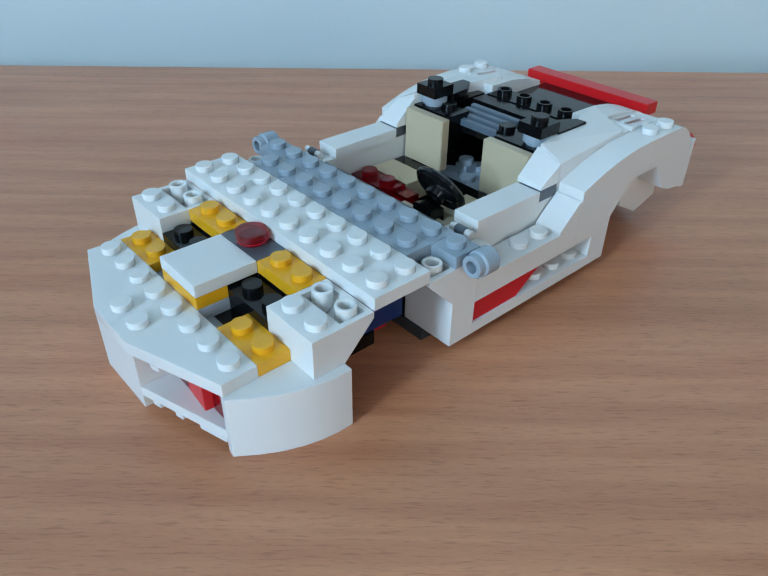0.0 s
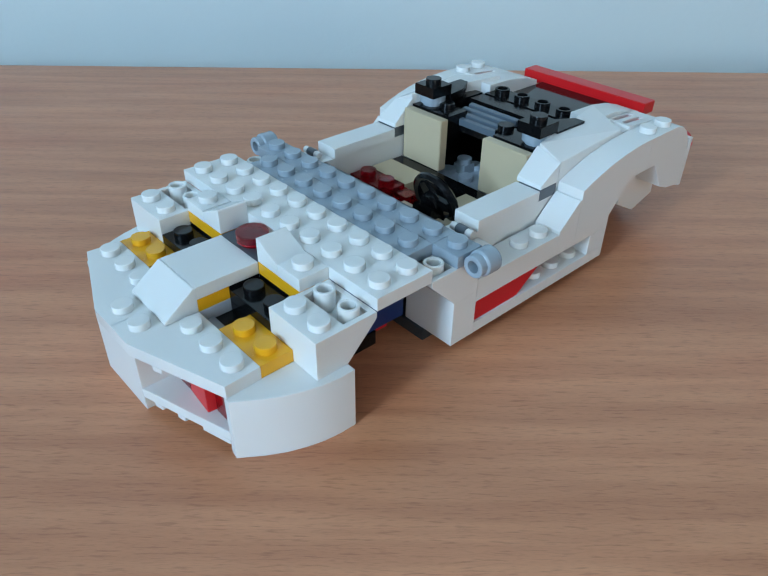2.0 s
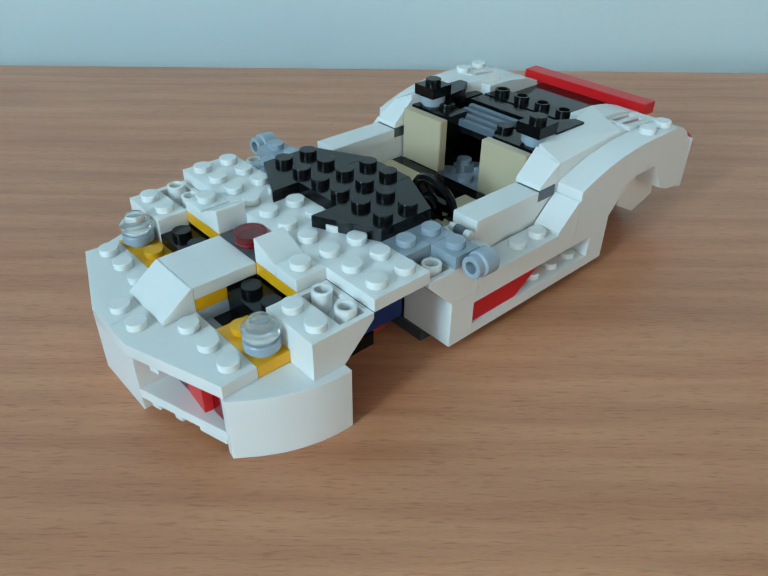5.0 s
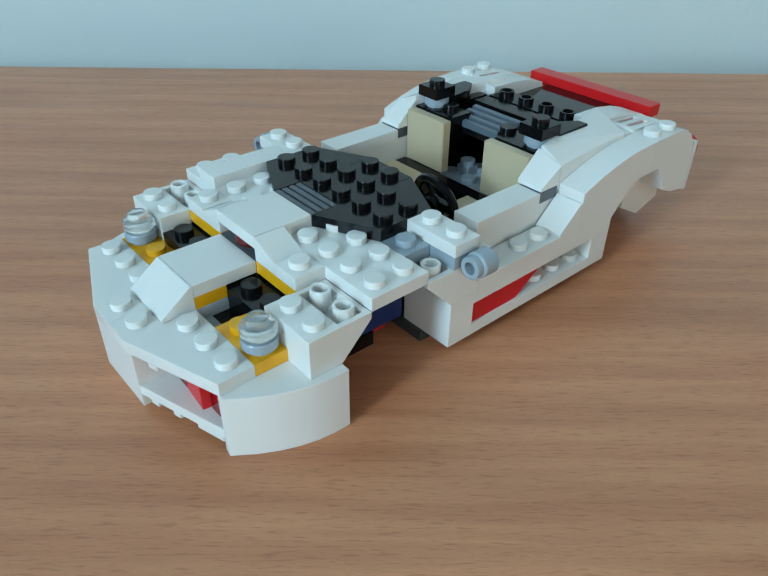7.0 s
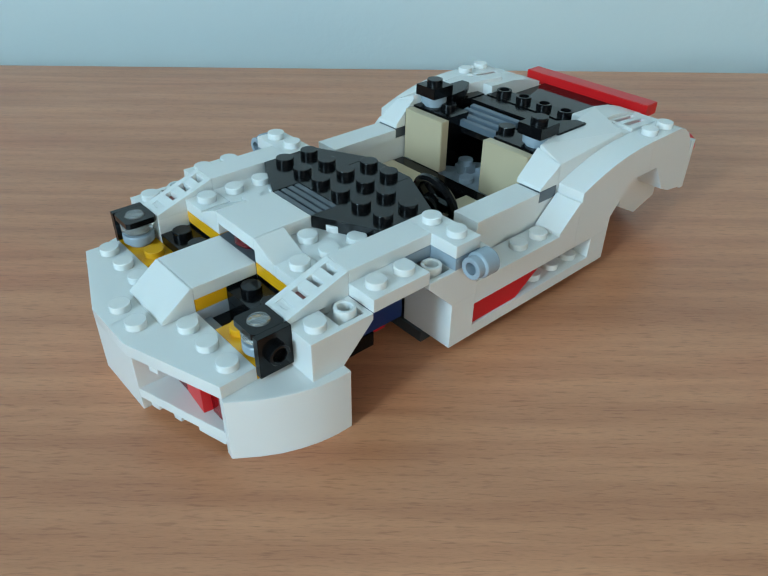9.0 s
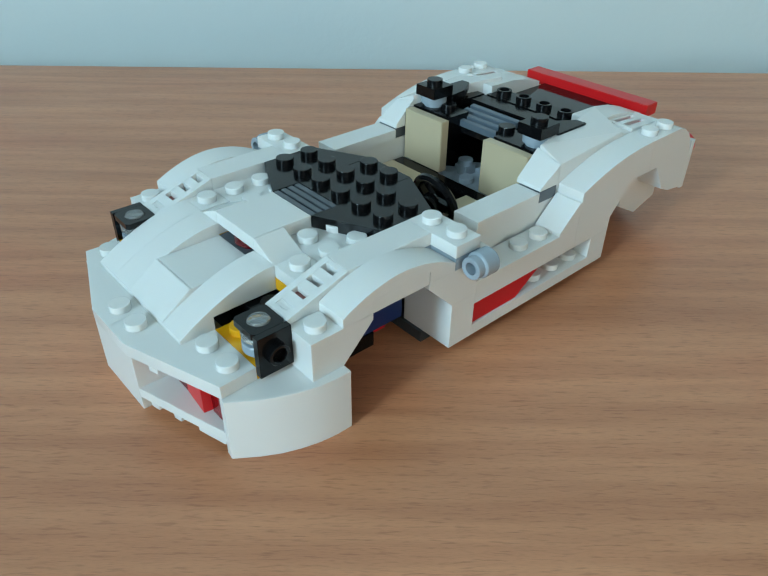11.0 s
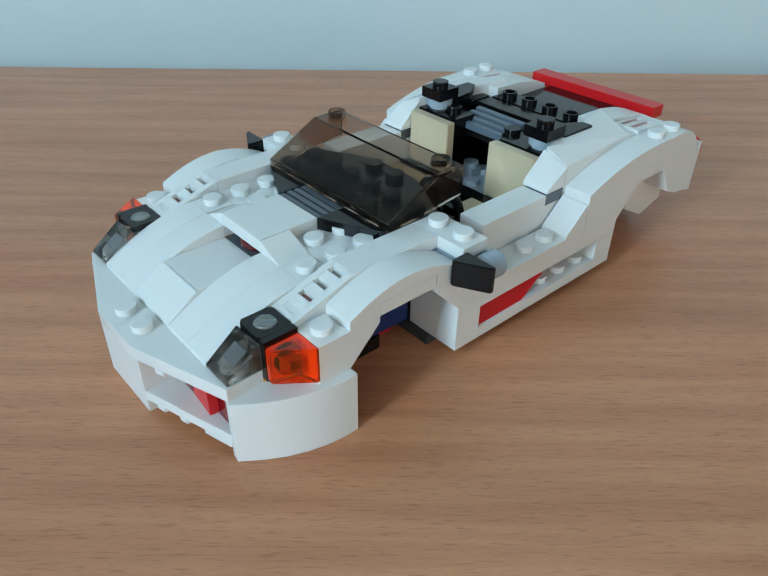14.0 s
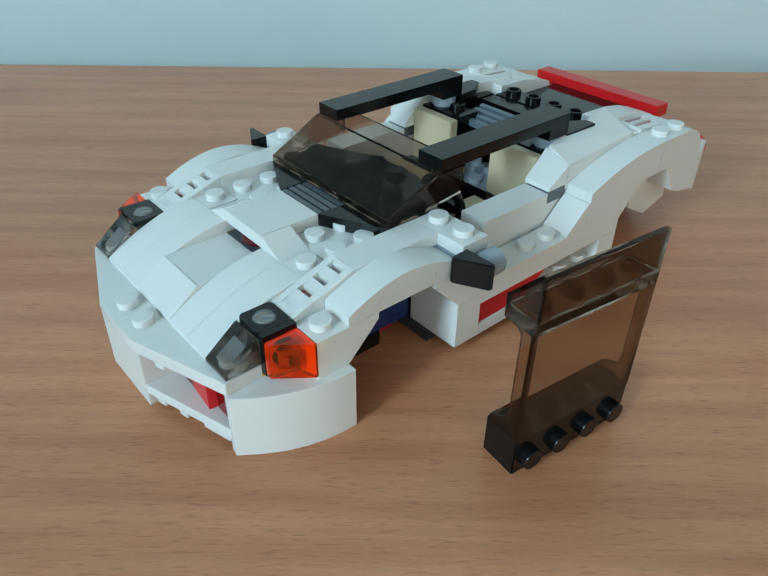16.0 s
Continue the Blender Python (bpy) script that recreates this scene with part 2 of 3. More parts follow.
def part(name, bm, material, parent, label=""):
    """One mesh under a thing or a part, its origin at the middle of its base."""
    xs = [q.co for q in bm.verts]
    lo = Vector([min(c[i] for c in xs) for i in range(3)])
    hi = Vector([max(c[i] for c in xs) for i in range(3)])
    base = Vector(((lo.x + hi.x) / 2, (lo.y + hi.y) / 2, lo.z))
    off = base - (Vector(parent["base"]) if "base" in parent else Vector((0, 0, 0)))
    bmesh.ops.translate(bm, verts=bm.verts, vec=-base)
    me = finish(bm, name)
    me.materials.append(material)
    ob = new(name, me)
    ob.parent, ob.location = parent, off
    ob["base"] = base[:]
    if label:
        ob["label"] = label
    return ob


def structure(name, bm, material, label):
    me = finish(bm, name)
    me.materials.append(material)
    return tagged(new(name, me), label, kind="structure")


STUDS = {}


def add_stud(piece, mat, x, y, z, hollow=False, axis="z", name="stud"):
    """A stud on a piece; alike studs share one mesh."""
    key = (mat.name, hollow, axis)
    if key not in STUDS:
        bm = bmesh.new()
        stud(bm, 0, 0, 0, hollow, axis)
        STUDS[key] = finish(bm, name)
        STUDS[key].materials.append(mat)
    ob = new(name, STUDS[key])
    ob.parent, ob.location = piece, v(x, y, z) - Vector(piece["base"])
    return ob


def brick(parent, mat, x0, x1, y0, y1, z0, z1, studs=(), hollow=(), name="brick", label="", bevel=0.00008):
    bm = bmesh.new()
    box(bm, min(x0, x1), max(x0, x1), min(y0, y1), max(y0, y1), z0, z1)
    soften(bm, bevel)
    ob = part(name, bm, mat, parent, label)
    for x, y in studs:
        add_stud(ob, mat, x, y, z1)
    for x, y in hollow:
        add_stud(ob, mat, x, y, z1, True)
    return ob


def shaped(parent, mat, poly, axis, lo, hi, name="slope_brick", label="", bevel=0.0001, studs=()):
    bm = bmesh.new()
    lo, hi = min(lo, hi), max(lo, hi)
    prism(bm, poly, axis, lo + 0.001, hi - 0.001)
    soften(bm, bevel)
    ob = part(name, bm, mat, parent, label)
    for x, y, z in studs:
        add_stud(ob, mat, x, y, z)
    return ob


def hull8(bm, low, high):
    """A block between four lower and four upper corners, both in the same turn."""
    a = [bm.verts.new(v(*p)) for p in low]
    h = [bm.verts.new(v(*p)) for p in high]
    fs = [bm.faces.new(a), bm.faces.new(h)]
    for i in range(4):
        j = (i + 1) % 4
        fs.append(bm.faces.new((a[i], a[j], h[j], h[i])))
    bmesh.ops.recalc_face_normals(bm, faces=fs)


def grid_studs(x0, x1, y0, y1):
    return [(x0 + 0.5 + i, y0 + 0.5 + j) for i in range(int(x1 - x0)) for j in range(int(y1 - y0))]


# ---- room ----
def slab(a0, a1, b0, b1, z0, z1):
    bm = bmesh.new()
    q = [ROOM @ Vector((a, b, 0)) for a, b in ((a0, b0), (a1, b0), (a1, b1), (a0, b1))]
    lo = [bm.verts.new((p.x, p.y, z0)) for p in q]
    hi = [bm.verts.new((p.x, p.y, z1)) for p in q]
    bm.faces.new(lo[::-1])
    bm.faces.new(hi)
    for i in range(4):
        j = (i + 1) % 4
        bm.faces.new((lo[i], lo[j], hi[j], hi[i]))
    return bm


BACK = 0.262
structure("wall_back", slab(-1.62, 2.22, BACK, BACK + 0.12, -0.75, 1.75), WALL, "pale blue-white matt painted wall behind the table")
structure("wall_right", slab(2.1, 2.22, REAR, BACK, -0.75, 1.75), DIM_PAINT, "plain off-white painted wall, unseen, darkened to limit bounce")
structure("ceiling", slab(-1.62, 2.22, REAR - 0.12, BACK + 0.12, 1.75, 1.85), DIM_PAINT, "plain white ceiling, unseen, darkened to limit bounce")
structure("floor", slab(-1.62, 2.22, REAR - 0.12, BACK + 0.12, -0.85, -0.75), FLOORM, "brown wooden floor")


def pierced_wall(name, label, pieces):
    """A wall in pieces round its opening, as one mesh."""
    whole = bmesh.new()
    for dims in pieces:
        piece = slab(*dims)
        me_tmp = bpy.data.meshes.new("wall_piece")
        piece.to_mesh(me_tmp)
        piece.free()
        whole.from_mesh(me_tmp)
        bpy.data.meshes.remove(me_tmp)
    structure(name, whole, DIM_PAINT, label)


W0, W1 = WIN_B - 0.36, WIN_B + 0.36
pierced_wall("wall_left", "off-white painted wall with a window opening, unseen, darkened to limit bounce", (
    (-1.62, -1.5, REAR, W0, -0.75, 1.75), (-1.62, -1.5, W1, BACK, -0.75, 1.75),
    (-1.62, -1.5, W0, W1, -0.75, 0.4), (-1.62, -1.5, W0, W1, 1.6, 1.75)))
pierced_wall("wall_rear", "off-white painted wall with a glazed door opening, unseen, darkened to limit bounce", (
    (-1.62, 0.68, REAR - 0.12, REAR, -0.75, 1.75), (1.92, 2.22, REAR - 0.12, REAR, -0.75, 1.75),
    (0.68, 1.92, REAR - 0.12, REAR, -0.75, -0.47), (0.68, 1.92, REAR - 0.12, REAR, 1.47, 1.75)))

# the table's top, a rounded slab in the room's frame
me_top = bpy.data.meshes.new("tabletop")
bm = bmesh.new()
bmesh.ops.create_cube(bm, size=1)
for q in bm.verts:
    q.co = Vector((q.co.x * 1.6 + 0.1, q.co.y * 0.8 + (0.2145 - 0.4), q.co.z * 0.028 - 0.014))
bmesh.ops.bevel(bm, geom=list(bm.edges), offset=0.003, segments=3, affect="EDGES")
table = new("table")
table.matrix_world = ROOM
tagged(table, "beech-veneered wooden table with a smooth satin top", "table")
for f in bm.faces:
    f.smooth = True
for e in bm.edges:
    e.smooth = e.calc_face_angle() < 0.6 if len(e.link_faces) == 2 else False
bm.to_mesh(me_top)
bm.free()
me_top.materials.append(WOOD)
top = new("tabletop", me_top)
top.parent = table
for a, b in ((-0.62, 0.13), (0.82, 0.13), (-0.62, -0.5), (0.82, -0.5)):
    bm = bmesh.new()
    prism(bm, [(x / S, y / S) for x, y in ((-0.025, -0.025), (0.025, -0.025), (0.025, 0.025), (-0.025, 0.025))], "z", -0.75 / P, -0.028 / P)
    soften(bm, 0.002)
    me = finish(bm, "leg")
    me.materials.append(WOOD)
    leg = new("leg", me)
    leg.parent, leg.location = table, (a, b, 0)

# ---- the toy car ----
car = new("toy_car")
tagged(car, "white brick-built toy sports car, partly assembled, on a wooden table", "toy car")
ARRIVE = []


def comes(ob, t):
    """The piece is put in its place at t seconds."""
    ARRIVE.append((ob, t))
    return ob


SIDES = (-1, 1)


def ys(s, a, b):
    return (min(s * a, s * b), max(s * a, s * b))


def inverted_slope(s, x_in, x_out):
    """Inverted slope: solid half at x_in, open pocket with two tubes towards x_out."""
    d = 1 if x_out > x_in else -1
    a, m, o = x_in + d * 0.002, x_in + d, x_out - d * 0.012
    y0, y1 = ys(s, 3.002, 4.998)
    bm = bmesh.new()
    sides = [[bm.verts.new(v(x, y, z)) for x, z in ((a, 5.003), (m, 5.003), (o, 7.5), (o, 7.997), (a, 7.997))] for y in (y0, y1)]
    pocket = [[bm.verts.new(v(x, y, z)) for x, y in ((m, y0 + 0.17), (o - d * 0.17, y0 + 0.17), (o - d * 0.17, y1 - 0.17), (m, y1 - 0.17))] for z in (7.997, 7.1)]
    fs = [bm.faces.new(side) for side in sides]
    for k in range(5):
        if k != 3:
            fs.append(bm.faces.new((sides[0][k], sides[0][(k + 1) % 5], sides[1][(k + 1) % 5], sides[1][k])))
    rim = (sides[0][4], sides[0][3], sides[1][3], sides[1][4])
    for k in range(4):
        q = (k + 1) % 4
        fs.append(bm.faces.new((rim[k], rim[q], pocket[0][q], pocket[0][k])))
        fs.append(bm.faces.new((pocket[0][k], pocket[0][q], pocket[1][q], pocket[1][k])))
    fs.append(bm.faces.new(pocket[1]))
    for q in pocket[1]:
        q.co.z = 6.2 * P if abs(q.co.x / S - m) < 0.1 else 7.62 * P
    bmesh.ops.recalc_face_normals(bm, faces=fs)
    soften(bm, 0.00003)
    ob = part("inverted_slope", bm, WHITE, car, "white inverted slope brick with two open tubes")
    for y in (y0 + 0.498, y1 - 0.498):
        add_stud(ob, WHITE, x_in + d * 0.5, y, 8)
        bm = bmesh.new()
        lathe(bm, v(m + d * 0.45, y, 7.0), "z", ((2.4, 0), (2.4, 4.7), (2.25, 4.85), (1.75, 4.85), (1.6, 4.7), (1.6, 1.8), (0, 1.8)))
        part("tube", bm, WHITE, ob)
    return ob


# front bumper and mouth
for s in SIDES:
    outer = [(-1.0, 5.28), (-1.5, 5.27), (-2.0, 5.20), (-2.5, 5.06), (-3.0, 4.86), (-3.5, 4.58), (-4.09, 4.17)]
    poly = [(x, s * y) for x, y in outer] + [(-4.05, s * 3.9), (-3.0, s * 3.9), (-1.0, s * 4.1)]
    shaped(car, WHITE, poly, "z", 0, 5, "curved_bumper_brick", "white curved bumper piece")
    brick(car, WHITE, -3.6, -1.0, s * 3, s * 3.92, 0.3, 4.98, name="bumper_core")
    y0, y1 = ys(s, 0, 4.05)
    edge = [(-3.0, 0), (-5.1, 0), (-5.1, s * 1.0), (-4.05, s * 4.05), (-3.0, s * 4.0)]
    shaped(car, WHITE, edge, "z", 5, 6, "wedge_plate", "white wedge plate of the nose with studs", 0.00004,
           studs=[(-3.5, s * (0.5 + i), 6) for i in range(4)] + [(-4.5, s * 0.5, 6)])
    lip = [(-3.4, s * 1.0), (-5.0, s * 1.0), (-4.05, s * 4.0), (-3.4, s * 4.0)]
    shaped(car, WHITE, lip, "z", 1.15, 1.95, "lip_plate", "thin white lip under the air intake")
    for y, w in ((1.35, 0.3), (2.15, 0.28), (3.0, 0.9)):
        x = -5.0 + (y - 1.0) * 0.317
        shaped(car, WHITE, [(x + 0.02, s * y), (x + 0.32 * w, s * (y + w)), (x + 0.5, s * (y + w)), (x + 0.4, s * y)], "z", 0.75, 1.18, "lip_tooth")
    brick(car, T_RED, -4.03, -3.62, s * 0.4, s * 1.95, 1.97, 4.98, name="intake_slope", label="clear red slope inside the air intake")
    bm = bmesh.new()
    prism(bm, [(-4.03, s * 1.96), (-4.12, s * 3.0), (-3.7, s * 3.06), (-3.62, s * 1.96)], "z", 1.97, 4.95)
    soften(bm)
    part("intake_fin", bm, RED, car, "red fin inside the air intake")
    brick(car, T_RED, -3.9, -3.62, s * 3.08, s * 3.88, 1.97, 4.98, name="intake_slope", label="clear red slope inside the air intake")
    for y, w in ((1.72, 0.3),):
        x = -5.08 + (y - 1.0) * 0.33
        shaped(car, WHITE, [(x, s * y), (x + 0.33 * w, s * (y + w)), (x + 0.4, s * (y + w)), (x + 0.3, s * y)], "z", 4.55, 5.0, "intake_tooth")
shaped(car, WHITE, [(-5.0, 1.42), (-5.0, -1.02), (-3.98, -1.02), (-3.98, 1.42)], "z", 0.0, 4.98, "nose_block", "white block between the two air intakes")
brick(car, WHITE, -3.6, -1.0, -3.9, 3.9, 0.3, 1.2, name="nose_floor")

# inside the nose
brick(car, DARKGREY, -2.0, -1.0, -1.0, 1.0, 4.0, 5.75, name="nose_frame", label="dark grey brick inside the nose")
brick(car, LIGHTGREY, -3.0, -2.0, -1.0, 1.0, 4.0, 6.0, name="nose_frame", label="pale grey brick inside the nose")
brick(car, BLACK, -2.0, -1.0, -1.0, 1.0, 5.75, 7.0, name="plate", label="black plate under a white tile")
brick(car, GREY, -3.0, 0.0, -3.0, 3.0, 3.0, 4.0, name="nose_plate", label="grey plate inside the nose")
for s in SIDES:
    brick(car, YELLOW, -3, -2, s * 2, s * 4, 5, 6, [(-2.5, s * 2.5), (-2.5, s * 3.5)], name="plate", label="yellow two-stud plate in the nose")
    brick(car, WHITE, -3, -2, s * 2, s * 4, 2, 5, name="brick")
    brick(car, BLACK, -2, -1, s * 1, s * 3, 5.75, 6.75, [(-1.5, s * 1.5), (-1.5, s * 2.5)], name="plate", label="black two-stud plate in the nose")
    brick(car, BLACK, -2, -1, s * 1, s * 3, 3, 5.75, name="brick", label="black brick in the nose")
    brick(car, BLACK, -2.6, -2, s * 1, s * 2, 4, 5, name="plate", label="black plate deep in the nose")
    brick(car, GREY, -3, -2.6, s * 1, s * 2, 4, 5.2, name="plate", label="light grey plate deep in the nose")
    brick(car, YELLOW, -1, 0, s * 1, s * 3, 7, 8, [(-0.5, s * 1.5), (-0.5, s * 2.5)], name="plate", label="yellow two-stud plate behind the nose")
    brick(car, BLACK, -1, 0, s * 1, s * 3, 4, 7, name="brick", label="black brick in the nose")
    inverted_slope(s, -2, 0)
    inverted_slope(s, 4, 2)
brick(car, YELLOW, -3, -2, -1, 1, 6, 7, name="plate", label="yellow plate under a white tile")
brick(car, WHITE, -3, -1, -1, 1, 7, 8, name="tile", label="smooth white square tile on the nose")
brick(car, DARKGREY, -1, 0, -1, 1, 7, 8, name="jumper_plate", label="dark grey plate under a red round plate")
bm = bmesh.new()
lathe(bm, v(-0.5, 0, 8), "z", ((3.0, 0), (3.0, 0.9), (3.95, 0.95), (3.95, 3.0), (3.8, 3.2), (0, 3.2)), 32)
part("round_plate", bm, T_RED, car, "clear red round plate")

# cross plates and chassis
brick(car, WHITE, 0, 2, -5, 5, 8, 9, grid_studs(0, 2, -5, 5), name="plate", label="long white plate with two rows of studs", bevel=0.00002)
brick(car, GREY, 2, 3, -4, 4, 8, 9, [(2.5, y - 3.5) for y in range(8)], name="plate", label="light grey eight-stud plate")
brick(car, GREY, 3, 4, -4, 4, 8, 9, [(3.5, y - 3.5) for y in range(8)], name="plate", label="light grey eight-stud plate")
for s in SIDES:
    hinge = brick(car, GREY, 3, 4, s * 4, s * 5, 8, 9, [(3.5, s * 4.5)], name="mirror_mount", label="light grey plate with a tube that carries the mirror")
    bm = bmesh.new()
    c = v(3.15, s * 5.42, 8.55)
    lathe(bm, c, "x", ((1.5, 3.0), (1.5, 0.1), (1.7, 0), (2.5, 0), (2.7, 0.2), (2.7, 2.0), (3.05, 2.2), (3.2, 2.5), (3.2, 6.2), (2.9, 6.6), (0, 6.6)), 28)
    part("tube", bm, GREY, hinge)
brick(car, BLUE, -0.9, 2.9, -3, 3, 1.3, 7.98, name="chassis_brick", label="dark blue chassis brick")
brick(car, RED, 1.85, 2.3, -2.9, 2.9, 0.8, 1.3, name="chassis_plate", label="red chassis plate")
brick(car, BASEGREY, 2.9, 11, -3.9, 3.9, 0, 1, name="chassis_base", label="dark grey base plate on the table")
brick(car, BLACK, -3, 1.7, -3.04, 3.04, 0, 1.29, name="chassis_base", label="black base plate on the table")
brick(car, DARKGREY, 2.5, 4.6, -2.98, 2.98, 4, 8, name="dashboard_brick", label="dark grey brick under the dashboard")

# sills, doors and rear fenders
for s in SIDES:
    y0, y1 = ys(s, 4, 5)
    brick(car, WHITE, 4, 11, y0, y1, 1, 2, [(6.5 + i, s * 4.5) for i in range(4)], name="sill_plate", label="long white sill plate with studs", bevel=0.00003)
    brick(car, WHITE, 3, 4, s * 3, s * 5, 1, 5, name="sill_brick", bevel=0.00003)
    brick(car, WHITE, 4, 11, s * 3.6, s * 4.1, 1, 4, name="sill_wall")
    brick(car, WHITE, 10, 11, y0, y1, 2, 4, name="sill_brick", bevel=0.00003)
    brick(car, WHITE, 4, 8, y0, y1, 4, 6, [(4.5 + i, s * 4.5) for i in range(2, 4)], name="sill_beam", label="white beam over the sill opening", bevel=0.00003)
    bm = bmesh.new()
    hull8(bm, ((4.01, s * 4.1, 2.0), (6.5, s * 4.1, 2.0), (6.15, s * 4.93, 2.0), (4.01, s * 4.93, 2.0)),
          ((4.01, s * 4.1, 3.98), (8.6, s * 4.1, 3.98), (8.5, s * 4.55, 3.98), (4.01, s * 4.55, 3.98)))
    soften(bm, 0.0001)
    part("sill_vent", bm, RED, car, "red slope inside the sill opening")
    shaped(car, WHITE, ((8, 4), (9, 4), (9, 8.3), (8.9, 8.3), (8.0, 6.25)), "y", y0, y1, "slope_brick", "white steep slope in front of the rear fender", 0.00004)
    arc = [(9.0, 9.15), (9.5, 9.62), (10.0, 10.02), (10.6, 10.42), (11.3, 10.74), (12.0, 10.93), (12.8, 11.0), (13.0, 11.0)]
    shaped(car, WHITE, [(9.0, 4.0)] + arc + [(13.0, 8.0), (12.0, 8.0), (11.75, 7.3), (11.0, 5.2), (11.0, 4.0)], "y", y0, y1, "rear_fender", "white curved rear fender over the wheel arch", 0.00004)
    tail = [(13.0, 11.0), (14.7, 11.0), (15.1, 10.75), (15.5, 10.1), (15.8, 9.1), (16.0, 7.6), (16.0, 4.2), (15.0, 4.6), (14.4, 5.2), (14.2, 6.0), (13.6, 8.0), (13.0, 8.0)]
    shaped(car, WHITE, tail, "y", y0, y1, "tail_brick", "white rounded tail piece with two studs", 0.00004, studs=[(13.4, s * 4.5, 11), (14.4, s * 4.5, 11)])
    # door
    brick(car, WHITE, 4.5, 9, s * 3.06, s * 3.95, 2, 8, name="door_wall", label="white door wall")
    brick(car, WHITE, 5, 8, s * 3, s * 4, 8, 9, name="tile", label="smooth white tile on the door")
    brick(car, DARKGREY, 8.0, 8.9, s * 3.1, s * 3.98, 8, 9.05, name="plate", label="dark grey plate behind the door")
    bm = bmesh.new()
    lathe(bm, v(4.55, s * 3.75, 8.4), "y", ((0, -1.6), (1.1, -1.6), (1.25, -1.4), (1.25, 1.4), (1.1, 1.6), (0, 1.6)), 20)
    pin = part("hinge_pin", bm, DARKGREY, car, "dark grey hinge pin")
    bm = bmesh.new()
    lathe(bm, v(4.55, s * 3.75, 8.4), "y", ((0, -3.4), (0.9, -3.4), (1.0, -3.2), (1.0, 3.2), (0.9, 3.4), (0, 3.4)), 20)
    part("pin_end", bm, WHITE, pin, "white end of the hinge pin")
    brick(car, WHITE, 4.0, 5.0, s * 4.0, s * 4.6, 6, 7.6, name="hinge_brick")
    # cheek behind the door
    bm = bmesh.new()
    hull8(bm, ((8.0, s * 3, 9.1), (8.92, s * 3, 9.1), (8.92, s * 4, 9.1), (8.0, s * 4, 9.1)),
          ((8.02, s * 3, 9.5), (8.92, s * 3, 11.6), (8.92, s * 4, 10.83), (8.02, s * 4, 9.4)))
    soften(bm)
    part("slope_brick", bm, WHITE, car, "white slope behind the door")
    bm = bmesh.new()
    hull8(bm, ((8.93, s * 3.0, 8.6), (13.2, s * 2.2, 8.6), (12.7, s * 3.99, 8.6), (8.93, s * 3.99, 8.6)),
          ((8.93, s * 3.08, 11.85), (13.2, s * 2.25, 12.0), (12.45, s * 3.99, 11.42), (8.93, s * 3.99, 10.85)))
    soften(bm, 0.00012)
    part("wedge_slope", bm, WHITE, car, "white wedge-shaped slope beside the engine cover")
    brick(car, WHITE, 9.0, 13.0, s * 3.02, s * 3.98, 4, 8.6, name="brick")
    # slotted slope by the tail
    bm = bmesh.new()
    y0b, y1b = ys(s, 3, 4)
    for q0, q1 in ((3.0, 3.1), (3.3, 3.52), (3.72, 4.0)):
        prism(bm, ((13.19, 10.0), (14.46, 10.0), (14.46, 11.043), (13.19, 11.31)), "y", min(s * q0, s * q1), max(s * q0, s * q1))
    for q0, q1 in ((13.0, 13.2), (14.45, 15.0)):
        prism(bm, ((q0, 9.5), (q1, 9.5), (q1, 11.35 - (q1 - 13) * 0.21), (q0, 11.35 - (q0 - 13) * 0.21)), "y", y0b, y1b)
    part("slotted_slope", bm, WHITE, car, "white slotted slope beside the spoiler")
    brick(car, WHITE, 12.3, 12.99, s * 3.05, s * 3.98, 8.62, 11.1, name="brick")
    brick(car, RED, 13.0, 15.0, s * 3.1, s * 3.9, 8.0, 10.8, name="brick", label="red brick seen through the slots")
    shaped(car, WHITE, ((12.25, 9.0), (15.4, 9.0), (15.4, 10.6), (14.6, 11.2), (13.6, 11.6), (12.25, 11.7)), "y", s * 1.95, s * 2.98, "curved_slope", "white curved piece beside the rear deck")
    brick(car, WHITE, 16.0, 16.22, s * 4, s * 5, 4.0, 9.0, name="rear_bracket", label="white bracket at the tail")
    bm = bmesh.new()
    lathe(bm, v(16.22, s * 4.5, 8.1), "x", ((0, 0), (3.6, 0), (3.6, 1.6), (2.8, 2.4), (0, 2.6)), 24)
    part("tail_light", bm, RED, car, "orange-red round tail light")
    shaped(car, WHITE, ((13.4, 3.1), (14.7, 1.4), (16.0, 2.3), (16.0, 8.0), (13.4, 8.0)), "y", s * 0.2, s * 4.0, "tail_slope", "white inverted slope under the tail")
    brick(car, WHITE, 11.0, 14.3, s * 2.6, s * 3.1, 1.0, 9.0, name="arch_wall", label="white inner wall of the rear wheel arch")
    brick(car, WHITE, 15.0, 16.0, s * 3.0, s * 3.99, 8.0, 9.5, name="tail_brick")

# seats, cockpit
brick(car, BLACK, 4.5, 9, -3.05, 3.05, 1, 2.5, name="cockpit_floor", label="black cockpit floor")
